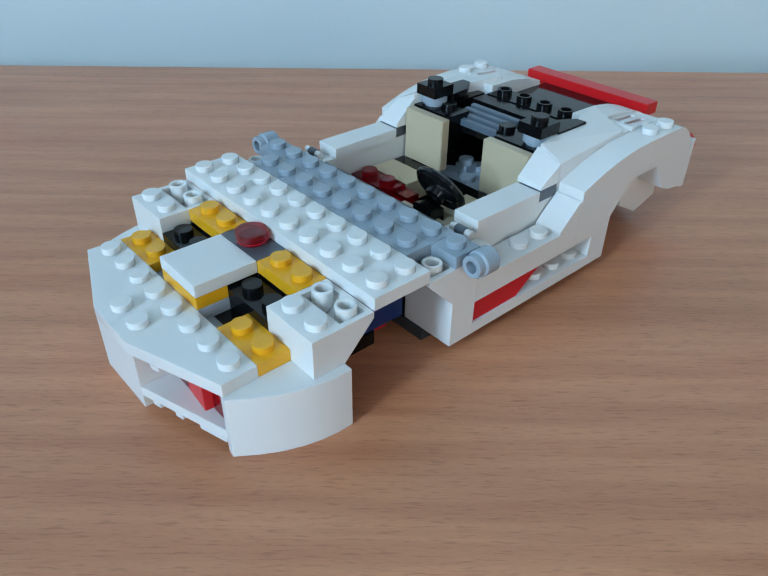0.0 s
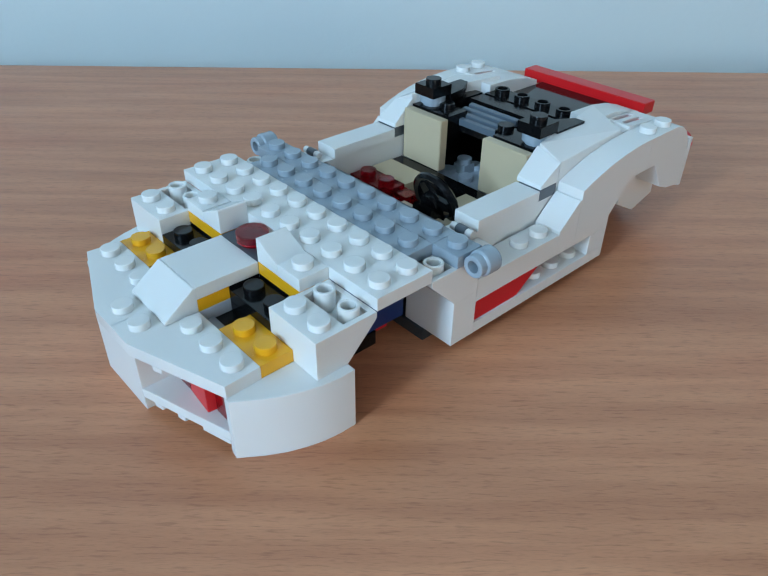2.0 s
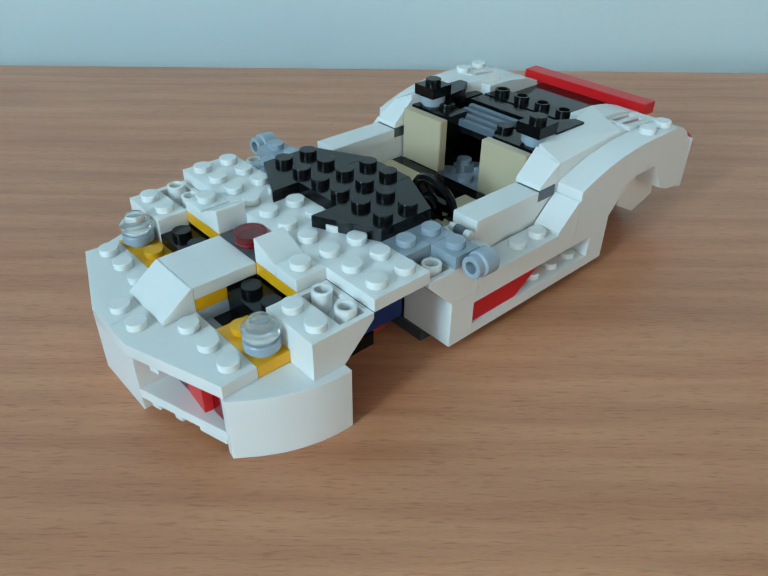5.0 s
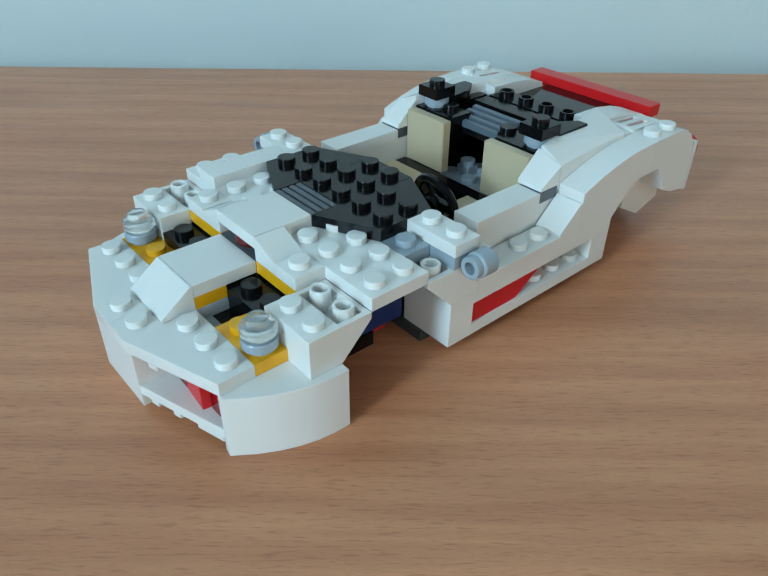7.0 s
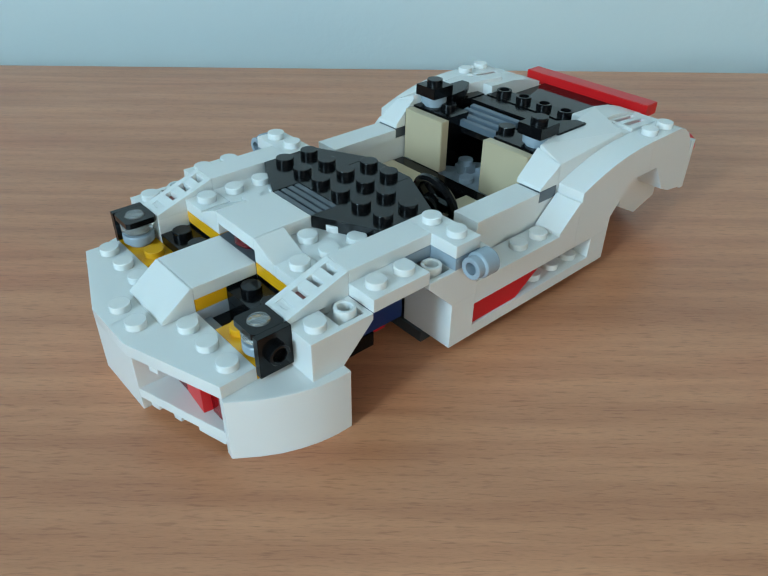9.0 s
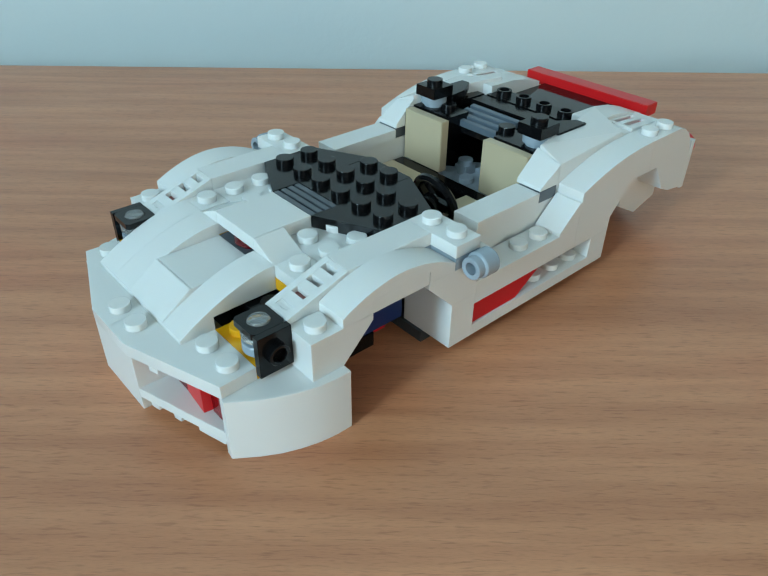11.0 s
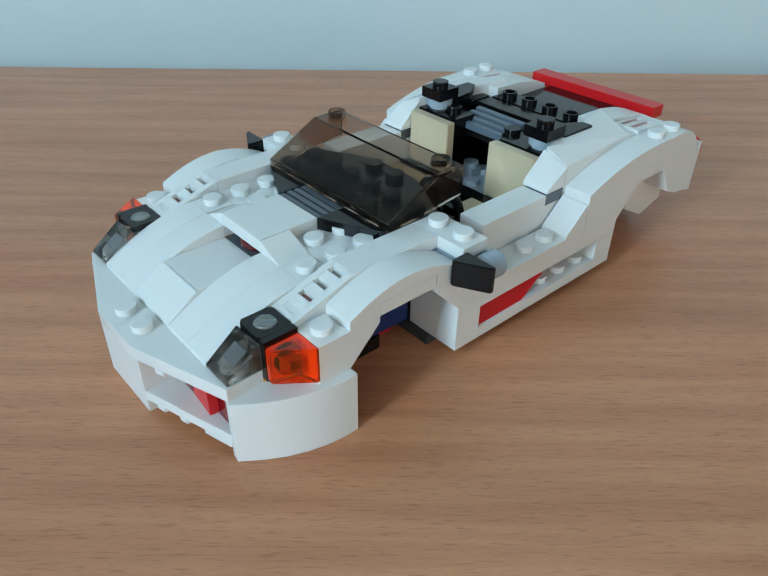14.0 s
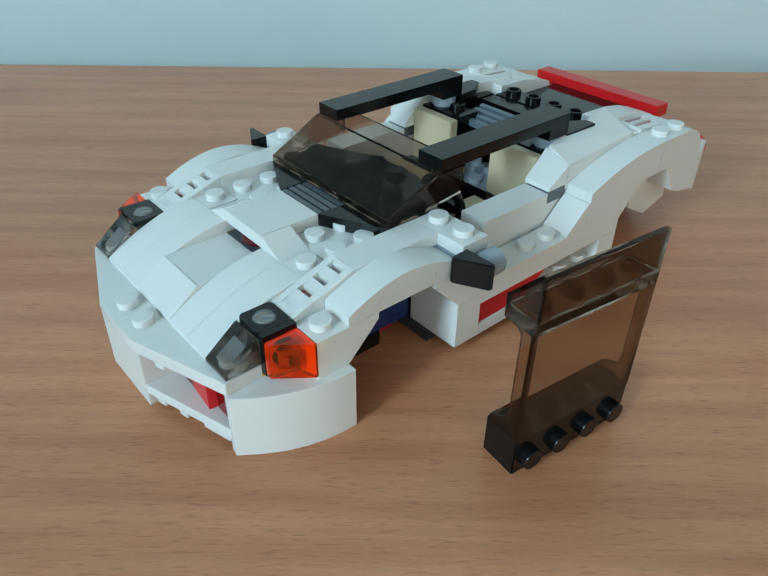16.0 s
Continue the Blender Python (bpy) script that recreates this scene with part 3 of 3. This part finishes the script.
for s in SIDES:
    bm = bmesh.new()
    prism(bm, ((8.45, 5.9), (8.83, 5.9), (8.83, 10.9), (8.45, 10.9)), "y", min(s * 1.0, s * 2.98), max(s * 1.0, s * 2.98))
    soften(bm, 0.0002)
    part("seat_back", bm, TAN, car, "tan square tile as a seat back")
    brick(car, TAN, 6.3 if s < 0 else 6.7, 7.85, s * 0.98, s * 3.0, 4.0, 6.0, name="seat", label="tan seat cushion")
    brick(car, BLACK, 7.86, 8.44, s * 0.02, s * 3.05, 3.6, 5.88, name="seat_rail", label="black bar between seat and back")
brick(car, TAN, 4.6, 5.7, -3.0, 0.0, 4.0, 6.2, name="dashboard", label="tan dashboard brick")
brick(car, TAN, 5.71, 6.28, -2.9, -1.7, 4.0, 5.6, [(5.98, -2.1)], name="plate", label="tan plate by the steering wheel")
brick(car, T_RED, 5.7, 6.68, 1.0, 3.0, 5.05, 6.05, [(6.2, 2.5), (6.2, 1.5)], name="plate", label="clear red two-stud plate in the cockpit")
brick(car, T_RED, 6.1, 6.7, 0.3, 0.98, 4.8, 5.75, name="plate", label="clear red plate in the cockpit")
brick(car, BLACK, 4.6, 5.7, 0.1, 3.0, 3.0, 4.6, name="console", label="black console")

# steering wheel on its column
bm = bmesh.new()
prism(bm, ((5.0, 4.6), (6.0, 4.6), (5.95, 7.0), (5.3, 7.3)), "y", -1.7, -0.85)
soften(bm, 0.0003)
part("steering_column", bm, BLACK, car, "black steering column")
bm = bmesh.new()
lathe(bm, Vector((0, 0, 0)), "z", ((5.4, 0.5), (5.9, -0.3), (7.1, -0.6), (8.0, 0.1), (8.1, 1.0), (7.3, 1.8), (6.0, 1.6), (5.4, 0.5)), 40)
lathe(bm, Vector((0, 0, -0.001)), "z", ((0, -1.4), (2.8, -1.4), (3.1, 0.6), (2.6, 1.3), (0, 1.6)), 24)
for k in range(3):
    sp = bmesh.new()
    prism(sp, ((0.2, -0.22), (0.74, -0.17), (0.74, 0.17), (0.2, 0.22)), "z", -0.25, 0.2)
    bmesh.ops.rotate(sp, verts=sp.verts, cent=(0, 0, 0), matrix=Matrix.Rotation(radians(120 * k + 30), 3, "Z"))
    me_tmp = bpy.data.meshes.new("spoke")
    sp.to_mesh(me_tmp)
    sp.free()
    bm.from_mesh(me_tmp)
    bpy.data.meshes.remove(me_tmp)
me = finish(bm, "steering_wheel")
me.materials.append(BLACK)
steering = tagged(new("steering_wheel", me), "glossy black steering wheel with three spokes")
steering.parent = car
STEER_A = pose(5.95 * S, -1.40 * S, 8.3 * P, 0, 57, 0)
STEER_B = pose(5.82 * S, -1.33 * S, 7.45 * P, 0, 74, 0)
steering.matrix_basis = STEER_A

# engine bay and tail
brick(car, BLACK, 11.45, 12.0, -3, 3, 3, 8.98, name="bulkhead", label="black wall behind the engine")
for s in SIDES:
    brick(car, BLACK, 8.9, 10.0, s * 1.1, s * 3, 9, 11, name="pillar_brick", label="black brick behind a seat")
    brick(car, BLACK, 8.9, 10.0, s * 2.1, s * 3, 2.5, 9, name="pillar_brick", label="black brick behind a seat")
    bm = bmesh.new()
    lathe(bm, v(9.5, s * 2.5, 11), "z", ((3.0, 0), (3.0, 0.9), (3.95, 1.0), (3.95, 3.0), (3.8, 3.2), (0, 3.2)), 28)
    part("round_plate", bm, GREY, car, "light grey round plate under the roof mount")
    brick(car, BLACK, 9, 10, s * 2, s * 3, 12, 13, [(9.5, s * 2.5)], name="plate", label="black one-stud plate that carries the roof bar")
    shaped(car, BLACK, ((10.0, s * 3), (10.0, s * 2.0), (10.8, s * 2.1), (11.6, s * 2.6), (11.6, s * 3)), "z", 11.25, 12.0, "wedge_plate", "black wedge plate beside the engine")
    brick(car, BLACK, 10.0, 11.45, s * 2.1, s * 2.6, 3, 9, name="engine_side", label="black side wall of the engine bay")
    brick(car, BLACK, 10.0, 12.0, s * 2.1, s * 3.0, 9, 11.0, name="brick", label="black brick beside the engine")
    brick(car, BLACK, 9.4, 10.0, *((1.64, 2.14) if s > 0 else (-1.26, -0.77)), 9.8, 10.9, [(9.7, 1.89 if s > 0 else -1.01)], name="plate", label="black one-stud piece beside the grille")
for k in range(4):
    bm = bmesh.new()
    x = 9.55 + 0.36 * k
    prism(bm, ((x, 9.85 + 0.15 * k), (x + 0.2, 9.9 + 0.15 * k), (x + 0.2, 10.52 + 0.15 * k), (x, 10.45 + 0.15 * k)), "y", -0.75, 1.62)
    soften(bm, 0.0001)
    part("grille_bar", bm, MIDGREY, car, "blue-grey bar of the engine grille")
brick(car, BLACK, 9.6, 11.2, -0.75, 1.62, 9.2, 9.95, name="grille_base", label="black base of the engine grille")
brick(car, BLACK, 11.2, 12.0, -2.1, 2.1, 9, 10.9, name="engine_cover", label="black plate behind the grille")
brick(car, BLACK, 12, 13, -2, 2, 10, 11, [], [(12.5, -1.5), (12.5, -0.5), (12.5, 0.5), (12.5, 1.5)], name="plate", label="black plate with four open studs")
brick(car, GLOSSBLACK, 13, 15.8, -1.95, 1.95, 9.0, 10.15, name="rear_deck", label="glossy black smooth rear deck")
brick(car, BLACK, 10.0, 15.9, -3, 3, 1, 3, name="rear_floor", label="black rear floor")
brick(car, LIGHTGREY, 9.4, 11.4, -0.2, 2.08, 3.0, 4.1, [(9.85, 0.8), (9.85, 1.75), (10.9, 0.6), (10.95, 1.3)], name="engine_plate", label="pale grey studded plate of the engine")
brick(car, LIGHTGREY, 10.1, 10.7, 1.1, 1.7, 4.1, 5.1, [(10.4, 1.4)], name="engine_brick", label="pale grey one-stud brick of the engine")
brick(car, BLACK, 12.0, 15.9, -3, 3, 3, 8.98, name="rear_core", label="black rear body")
spoiler = bmesh.new()
box(spoiler, 15.86, 16.62, -2.95, 3.0, 9.8, 11.0)
soften(spoiler, 0.00018)
part("spoiler", spoiler, RED, car, "bright red smooth bar as a spoiler")
brick(car, RED, 15.9, 16.3, -2.0, 2.0, 9.0, 9.8, name="spoiler_mount", label="red plate under the spoiler")

# ---- pieces that are added one by one ----
def cheese(parent, mat, x0, x1, y0, y1, z, rise, toward, name, label, low=0.3):
    """Small slope brick: high at the side named by toward."""
    if toward in "+x-x" and "x" in toward:
        lo, hi = (x0, x1) if toward == "+x" else (x1, x0)
        return shaped(parent, mat, ((lo, z + 0.03), (hi, z + 0.03), (hi, z + rise - 0.05), (hi - (hi - lo) * 0.06, z + rise), (lo, z + low)), "y", y0, y1, name, label)
    lo, hi = (y0, y1) if toward == "+y" else (y1, y0)
    return shaped(parent, mat, ((lo, z + 0.03), (hi, z + 0.03), (hi, z + rise - 0.05), (hi - (hi - lo) * 0.06, z + rise), (lo, z + low)), "x", x0, x1, name, label)


FRONT = cheese(car, WHITE, -4, -3, -1, 1, 6, 2, "+x", "slope_brick", "white double slope at the front of the bonnet")
comes(FRONT, 0.27)
for s, t_plate, t_slope in ((1, 0.67, 1.07), (-1, 1.87, 1.45)):
    comes(brick(car, WHITE, -1, 0, s * 2, s * 3, 8, 9, [(-0.5, s * 2.5)], name="plate", label="white one-stud plate beside the bonnet scoop"), t_plate)
    lo, hi = ys(s, 1, 2)
    comes(cheese(car, WHITE, -1, 0, lo, hi, 8, 2, "-y" if s > 0 else "+y", "slope_brick", "small white slope beside the bonnet scoop", 0.9), t_slope)

for s, t_base, t_lens in ((1, 2.27, 2.67), (-1, 3.07, 3.45)):
    bm = bmesh.new()
    lathe(bm, v(-2.5, s * 3.5, 6), "z", ((2.9, 0), (2.9, 0.9), (3.95, 1.1), (3.95, 2.9), (3.75, 3.2), (0, 3.2)), 32)
    comes(part("round_plate", bm, GREY, car, "light grey round plate under a headlamp lens"), t_base)
    bm = bmesh.new()
    lathe(bm, v(-2.5, s * 3.5, 7), "z", ((0, 0.02), (2.9, 0.02), (2.95, 0.9), (3.95, 1.1), (3.95, 2.7), (3.5, 3.2), (2.5, 3.25), (2.4, 4.5), (2.1, 4.9), (0, 5.0)), 32)
    comes(part("headlamp_lens", bm, T_CLEAR, car, "clear round headlamp lens"), t_lens)

# bonnet centre, windscreen base
comes(brick(car, BLACK, 2, 5, -1, 1, 9, 10, grid_studs(2, 5, -1, 1), name="plate", label="black six-stud plate at the windscreen base"), 3.85)
for s, t in ((1, 4.27), (-1, 4.65)):
    poly = [(1.0, s * 1.0), (2.0, s * 3.0), (4.0, s * 3.0), (5.0, s * 1.0)]
    comes(shaped(car, BLACK, poly, "z", 9, 10, "wedge_plate", "black wedge plate at the windscreen base",
                 studs=[(2.5, s * 1.5, 10), (3.5, s * 1.5, 10), (2.5, s * 2.5, 10), (3.5, s * 2.5, 10)]), t)
bm = bmesh.new()
box(bm, 1, 2, -1, 1, 9, 9.45)
for k in range(4):
    prism(bm, ((1.012 + k * 0.263, 9.4), (1.20 + k * 0.263, 9.4), (1.20 + k * 0.263, 9.98), (1.012 + k * 0.263, 9.98)), "y", -0.985, 0.985)
soften(bm, 0.00008)
comes(part("grille_tile", bm, DARKGREY, car, "dark grey ventilation grille tile"), 5.07)
comes(brick(car, WHITE, -1, 1, -1, 1, 9, 10, name="tile", label="smooth white square tile as bonnet scoop"), 5.47)
for s, t in ((1, 5.87), (-1, 6.2)):
    comes(brick(car, WHITE, 3, 4, s * 3, s * 5, 9, 10, [(3.5, s * 3.5), (3.5, s * 4.5)], name="plate", label="white two-stud plate before the door"), t)


def slotted_slope(s):
    bm = bmesh.new()
    y0, y1 = ys(s, 3.012, 3.988)

    def top_z(x):
        return 8.35 + (x + 2) * 0.81

    cuts = [-2.0, -1.80, -1.62, -1.30, -1.12, -0.82, -0.64, -0.34, -0.16, 0.0]
    for q0, q1 in ((y0, y0 + 0.22), (y1 - 0.22, y1)):
        prism(bm, ((-1.988, 8.005), (-0.012, 8.005), (-0.012, 9.98), (-1.988, 8.36)), "y", q0, q1)
    for a, b in zip(cuts[::2], cuts[1::2]):
        prism(bm, ((a + 0.012, 8.01), (b - 0.012, 8.01), (b - 0.012, top_z(b)), (a + 0.012, top_z(a))), "y", y0 + 0.2, y1 - 0.2)
    prism(bm, ((-1.85, 8.01), (-1.58, 8.01), (-1.58, 8.6), (-1.85, 8.42)), "y", y0 + 0.205, y1 - 0.205)
    ob = part("slotted_slope", bm, WHITE, car, "white slope with four ventilation slots")
    bm = bmesh.new()
    prism(bm, ((-1.35, 8.02), (-0.05, 8.02), (-0.05, 8.75), (-1.35, 8.58)), "y", y0 + 0.21, y1 - 0.21)
    part("slot_floor", bm, SLOTRED, ob, "dull red floor seen through the slots")
    return ob


def lamp_housing(s):
    bm = bmesh.new()
    # top plate with a round hole
    n = 28
    z0, z1 = 7.95, 8.42
    c = Vector((-2.5, s * 3.5))
    rim = []
    for zz in (z1, z0):
        inner = [bm.verts.new(v(c.x + 0.31 * math.cos(2 * math.pi * i / n), c.y + 0.31 * math.sin(2 * math.pi * i / n), zz)) for i in range(n)]
        outer = []
        for i in range(n):
            a = 2 * math.pi * i / n
            k = 0.488 / max(abs(math.cos(a)), abs(math.sin(a)))
            outer.append(bm.verts.new(v(c.x + k * math.cos(a), c.y + k * math.sin(a), zz)))
        rim.append((inner, outer))
    fs = []
    for i in range(n):
        j = (i + 1) % n
        fs.append(bm.faces.new((rim[0][0][i], rim[0][0][j], rim[0][1][j], rim[0][1][i])))
        fs.append(bm.faces.new((rim[1][0][j], rim[1][0][i], rim[1][1][i], rim[1][1][j])))
        fs.append(bm.faces.new((rim[0][0][j], rim[0][0][i], rim[1][0][i], rim[1][0][j])))
        fs.append(bm.faces.new((rim[0][1][i], rim[0][1][j], rim[1][1][j], rim[1][1][i])))
    bmesh.ops.recalc_face_normals(bm, faces=fs)
    side = bmesh.new()
    box(side, -3, -2, min(s * 3.988, s * 4.2), max(s * 3.988, s * 4.2), 5.35, 8.42)
    soften(side, 0.00006)
    me_tmp = bpy.data.meshes.new("side")
    side.to_mesh(me_tmp)
    side.free()
    bm.from_mesh(me_tmp)
    bpy.data.meshes.remove(me_tmp)
    stud(bm, -2.5, s * 4.18, 6.9, True, "y" if s > 0 else "-y")
    return part("lamp_housing", bm, BLACK, car, "black angle bracket over a headlamp lens")


for s, times in ((1, (6.73, 7.07, 7.45)), (-1, (7.87, 8.27, 8.67))):
    comes(brick(car, WHITE, 0, 3, s * 3, s * 4, 9, 10, name="tile", label="smooth white tile along the bonnet"), times[0])
    comes(slotted_slope(s), times[1])
    comes(lamp_housing(s), times[2])

# wheel arch bows and bonnet
for s, t in ((1, 9.07), (-1, 9.45)):
    top = [(-1.0 + 0.25 * k, 10.12 - 0.38 * (abs(-2.0 + 0.25 * k)) ** 1.9) for k in range(17)]
    comes(shaped(car, WHITE, [(3.0, 8.0), (2.02, 8.0), (2.02, 9.0), (-0.0, 9.0), (-0.0, 8.0), (-1.0, 8.0)] + top, "y", s * 4, s * 5, "wheel_arch", "white curved bow over the front wheel arch", 0.00002), t)
for y, t in ((2, 9.87), (1, 10.27), (-2, 10.67), (-3, 11.07)):
    top = []
    for k in range(13):
        u = k / 12
        top.append((-1.0 - 3.0 * u, 6.28 + 2.72 * (1 - u ** 1.75)))
    comes(shaped(car, WHITE, [(-4.0, 6.0), (-2.98, 6.0), (-2.98, 7.02), (-1.0, 7.02)] + top, "y", y, y + 1, "curved_slope", "white curved slope of the bonnet", 0.00002), t)

# indicators, headlamp covers, mirrors
for s, t_or, t_sm in ((1, 11.45, 11.87), (-1, 12.67, 12.27)):
    poly = [(-3.0, s * 4.21), (-2.0, s * 4.21), (-2.0, s * 5.08), (-2.08, s * 5.1), (-3.0, s * 4.4)]
    comes(shaped(car, T_ORANGE, poly, "z", 5.45, 8.15, "indicator", "clear orange indicator slope beside the headlamp", 0.0003), t_or)
    bm = bmesh.new()
    for z0, z1, x0, x1 in ((6.1, 6.45, -2.72, -2.25), (7.15, 7.5, -2.72, -2.25), (6.45, 7.15, -2.72, -2.6), (6.45, 7.15, -2.37, -2.25)):
        prism(bm, ((x0, s * 4.27), (x1, s * 4.27), (x1, s * 4.68), (x0, s * 4.48)), "z", z0, z1)
    ARRIVE[-1][0].visible_shadow = False
    part("inner_tube", bm, T_AMBER, ARRIVE[-1][0], "deep orange square inner tube")
    # opaque orange plate added behind the clear shell so the indicator looks bright
    bm = bmesh.new()
    prism(bm, [(-2.97, s * 4.225), (-2.03, s * 4.225), (-2.03, s * 5.0), (-2.06, s * 5.0), (-2.06, s * 4.26), (-2.97, s * 4.26)], "z", 5.6, 8.0)
    part("inner_wall", bm, ORANGE, ARRIVE[-1][0], "orange plate added inside the indicator to brighten it")
    lo, hi = ys(s, 3, 4)
    comes(cheese(car, T_SMOKE, -4, -3, lo, hi, 6, 2.1, "+x", "headlamp_cover", "clear smoke-grey slope over the headlamp"), t_sm)
    bm = bmesh.new()
    prism(bm, ((-3.75, 6.22), (-3.2, 7.25), (-3.14, 7.15), (-3.62, 6.18)), "y", min(s * 3.2, s * 3.75), max(s * 3.2, s * 3.75))
    part("reflector", bm, LIGHTGREY, ARRIVE[-1][0], "pale reflector inside the cover")
for s, t in ((1, 13.07), (-1, 13.45)):
    poly = [(3.12, s * 5.02), (2.5, s * 5.04), (2.45, s * 5.14), (2.98, s * 6.1), (3.12, s * 6.1)]
    ob = comes(shaped(car, BLACK, poly, "z", 7.75, 9.8, "wing_mirror", "matt black wing mirror", 0.0003), t)

# windscreen and roof bars
def windscreen():
    bm = bmesh.new()
    th = 0.1

    def sheet(a, b, c, d, n, bm):
        """A pane between four corners with thickness along n."""
        n = Vector(n)
        q = [v(*p) for p in (a, b, c, d)]
        off = n.normalized() * th * S
        lo = [bm.verts.new(p) for p in q]
        hi = [bm.verts.new(p - off) for p in q]
        fs = [bm.faces.new(lo), bm.faces.new(hi)]
        for i in range(4):
            j = (i + 1) % 4
            fs.append(bm.faces.new((lo[i], lo[j], hi[j], hi[i])))
        bmesh.ops.recalc_face_normals(bm, faces=fs)

    sheet((2.0, -2.98, 10.5), (2.0, 2.98, 10.5), (3.9, 2.98, 13.0), (3.9, -2.98, 13.0), (-1, 0, 1.9), bm)
    sheet((2.0, -2.98, 10.02), (2.0, 2.98, 10.02), (2.0, 2.98, 10.48), (2.0, -2.98, 10.48), (-1, 0, 0), bm)
    ob = part("windscreen", bm, T_WIND, car, "clear smoke-grey windscreen with two studs on top")
    ob.visible_shadow = False
    bm = bmesh.new()
    sheet((3.92, -2.98, 13.0), (3.92, 2.98, 13.0), (5.0, 2.98, 13.0), (5.0, -2.98, 13.0), (0, 0, 1), bm)
    for s in SIDES:
        stud(bm, 4.5, s * 2.5, 13.03, True)
    part("top_pane", bm, T_WIND, ob, "flat top strip with two open studs").visible_shadow = False
    for s in SIDES:
        bm = bmesh.new()
        prism(bm, ((2.12, 10.02), (2.9, 10.02), (5.0, 10.6), (5.0, 12.9), (3.95, 12.9), (2.14, 10.5)), "y", min(s * 2.86, s * 2.98), max(s * 2.86, s * 2.98))
        part("side_pane", bm, T_WIND, ob).visible_shadow = False
    return ob


comes(windscreen(), 13.87)
for s, t in ((1, 14.27), (-1, 14.67)):
    comes(brick(car, BLACK, 4, 10, s * 2, s * 3, 12.92, 13.92, name="roof_bar", label="long smooth black bar along the roof edge"), t)

# ---- the side window being built on the table ----
side_window = new("side_window")
tagged(side_window, "smoke-grey side window on a black studded brick, on the table", "toy part")
side_window.location = (0, 0, 0)
WIN_POSES = []
window_brick = bmesh.new()
box(window_brick, 0, 4, 0, 1.12, 0, 3)
soften(window_brick, 0.00025)
window_brick = part("brick", window_brick, BLACK, side_window, "black brick with studs on top and side")
for k in range(4):
    add_stud(window_brick, BLACK, 0.5 + k, 0.5, 3, True)
    add_stud(window_brick, BLACK, 0.5 + k, 0.0, 1.15, False, "-y")

bm = bmesh.new()
prism(bm, ((0.0, 2.9), (0.16, 2.9), (0.16, 10.9), (1.0, 11.2), (1.0, 12.0), (0.0, 12.0)), "x", 0.1, 3.9)
for x in (0.0, 3.9):
    prism(bm, ((0.0, 2.9), (1.0, 2.9), (1.0, 3.45), (0.55, 4.0), (0.42, 4.8), (0.42, 10.7), (0.55, 11.05), (1.0, 11.15), (1.0, 12.0), (0.0, 12.0)), "x", x, x + 0.1)
prism(bm, ((0.88, 2.9), (1.0, 2.9), (1.0, 3.45), (0.88, 3.6)), "x", 0.1, 3.9)
bmesh.ops.remove_doubles(bm, verts=bm.verts, dist=0.00001)
for k in range(4):
    stud(bm, 0.5 + k, 0.5, 12.05, True)
window_pane = part("window_panel", bm, T_PANE, side_window, "clear smoke-grey window panel with studs")
window_pane.visible_shadow = False

bm = bmesh.new()
prism(bm, ((0.0, 12.05), (0.12, 12.05), (0.12, 14.6), (0.92, 12.6), (0.92, 12.05), (1.0, 12.05), (1.0, 12.7), (0.16, 14.95), (0.0, 14.95)), "x", 0.11, 3.89)
for x in (0.0, 3.89):
    prism(bm, ((0.0, 12.05), (1.0, 12.05), (1.0, 12.7), (0.16, 14.95), (0.0, 14.95)), "x", x, x + 0.11)
window_top = part("window_top", bm, T_SLOPE, side_window, "clear smoke-grey slope on top of the window")
window_top.visible_shadow = False


def motions():
    """Every jump of the stop-motion."""
    held(car, [(t, pose(x / 1000, y / 1000, 0, 0, 0, rz)) for t, x, y, rz, _, _ in SHIFTS])
    # loose pieces wait on the table behind the camera
    for k, (ob, t) in enumerate(ARRIVE):
        home = ob.matrix_basis.copy()
        spot = ROOM @ Vector((-0.30 + 0.062 * (k % 10), -0.30 - 0.06 * (k // 10), 0))
        away = home.copy()
        away.translation = spot
        held(ob, [(0.0, away), (t, home)])
    held(steering, [(0.0, STEER_A), (0.65, STEER_B)])
    held(side_window, [(0.0, WINDOW_AT[0]), (15.07, WINDOW_AT[0]), (15.45, WINDOW_AT[1]), (15.87, WINDOW_AT[2])])
    for k, (ob, t) in enumerate(((window_brick, 15.07), (window_pane, 15.45), (window_top, 15.87))):
        home = ob.matrix_basis.copy()
        away = home.copy()
        away.translation = WINDOW_AT[0].inverted() @ (ROOM @ Vector((0.30 + 0.06 * k, -0.42, 0)))
        held(ob, [(0.0, away), (t, home)])


motions()
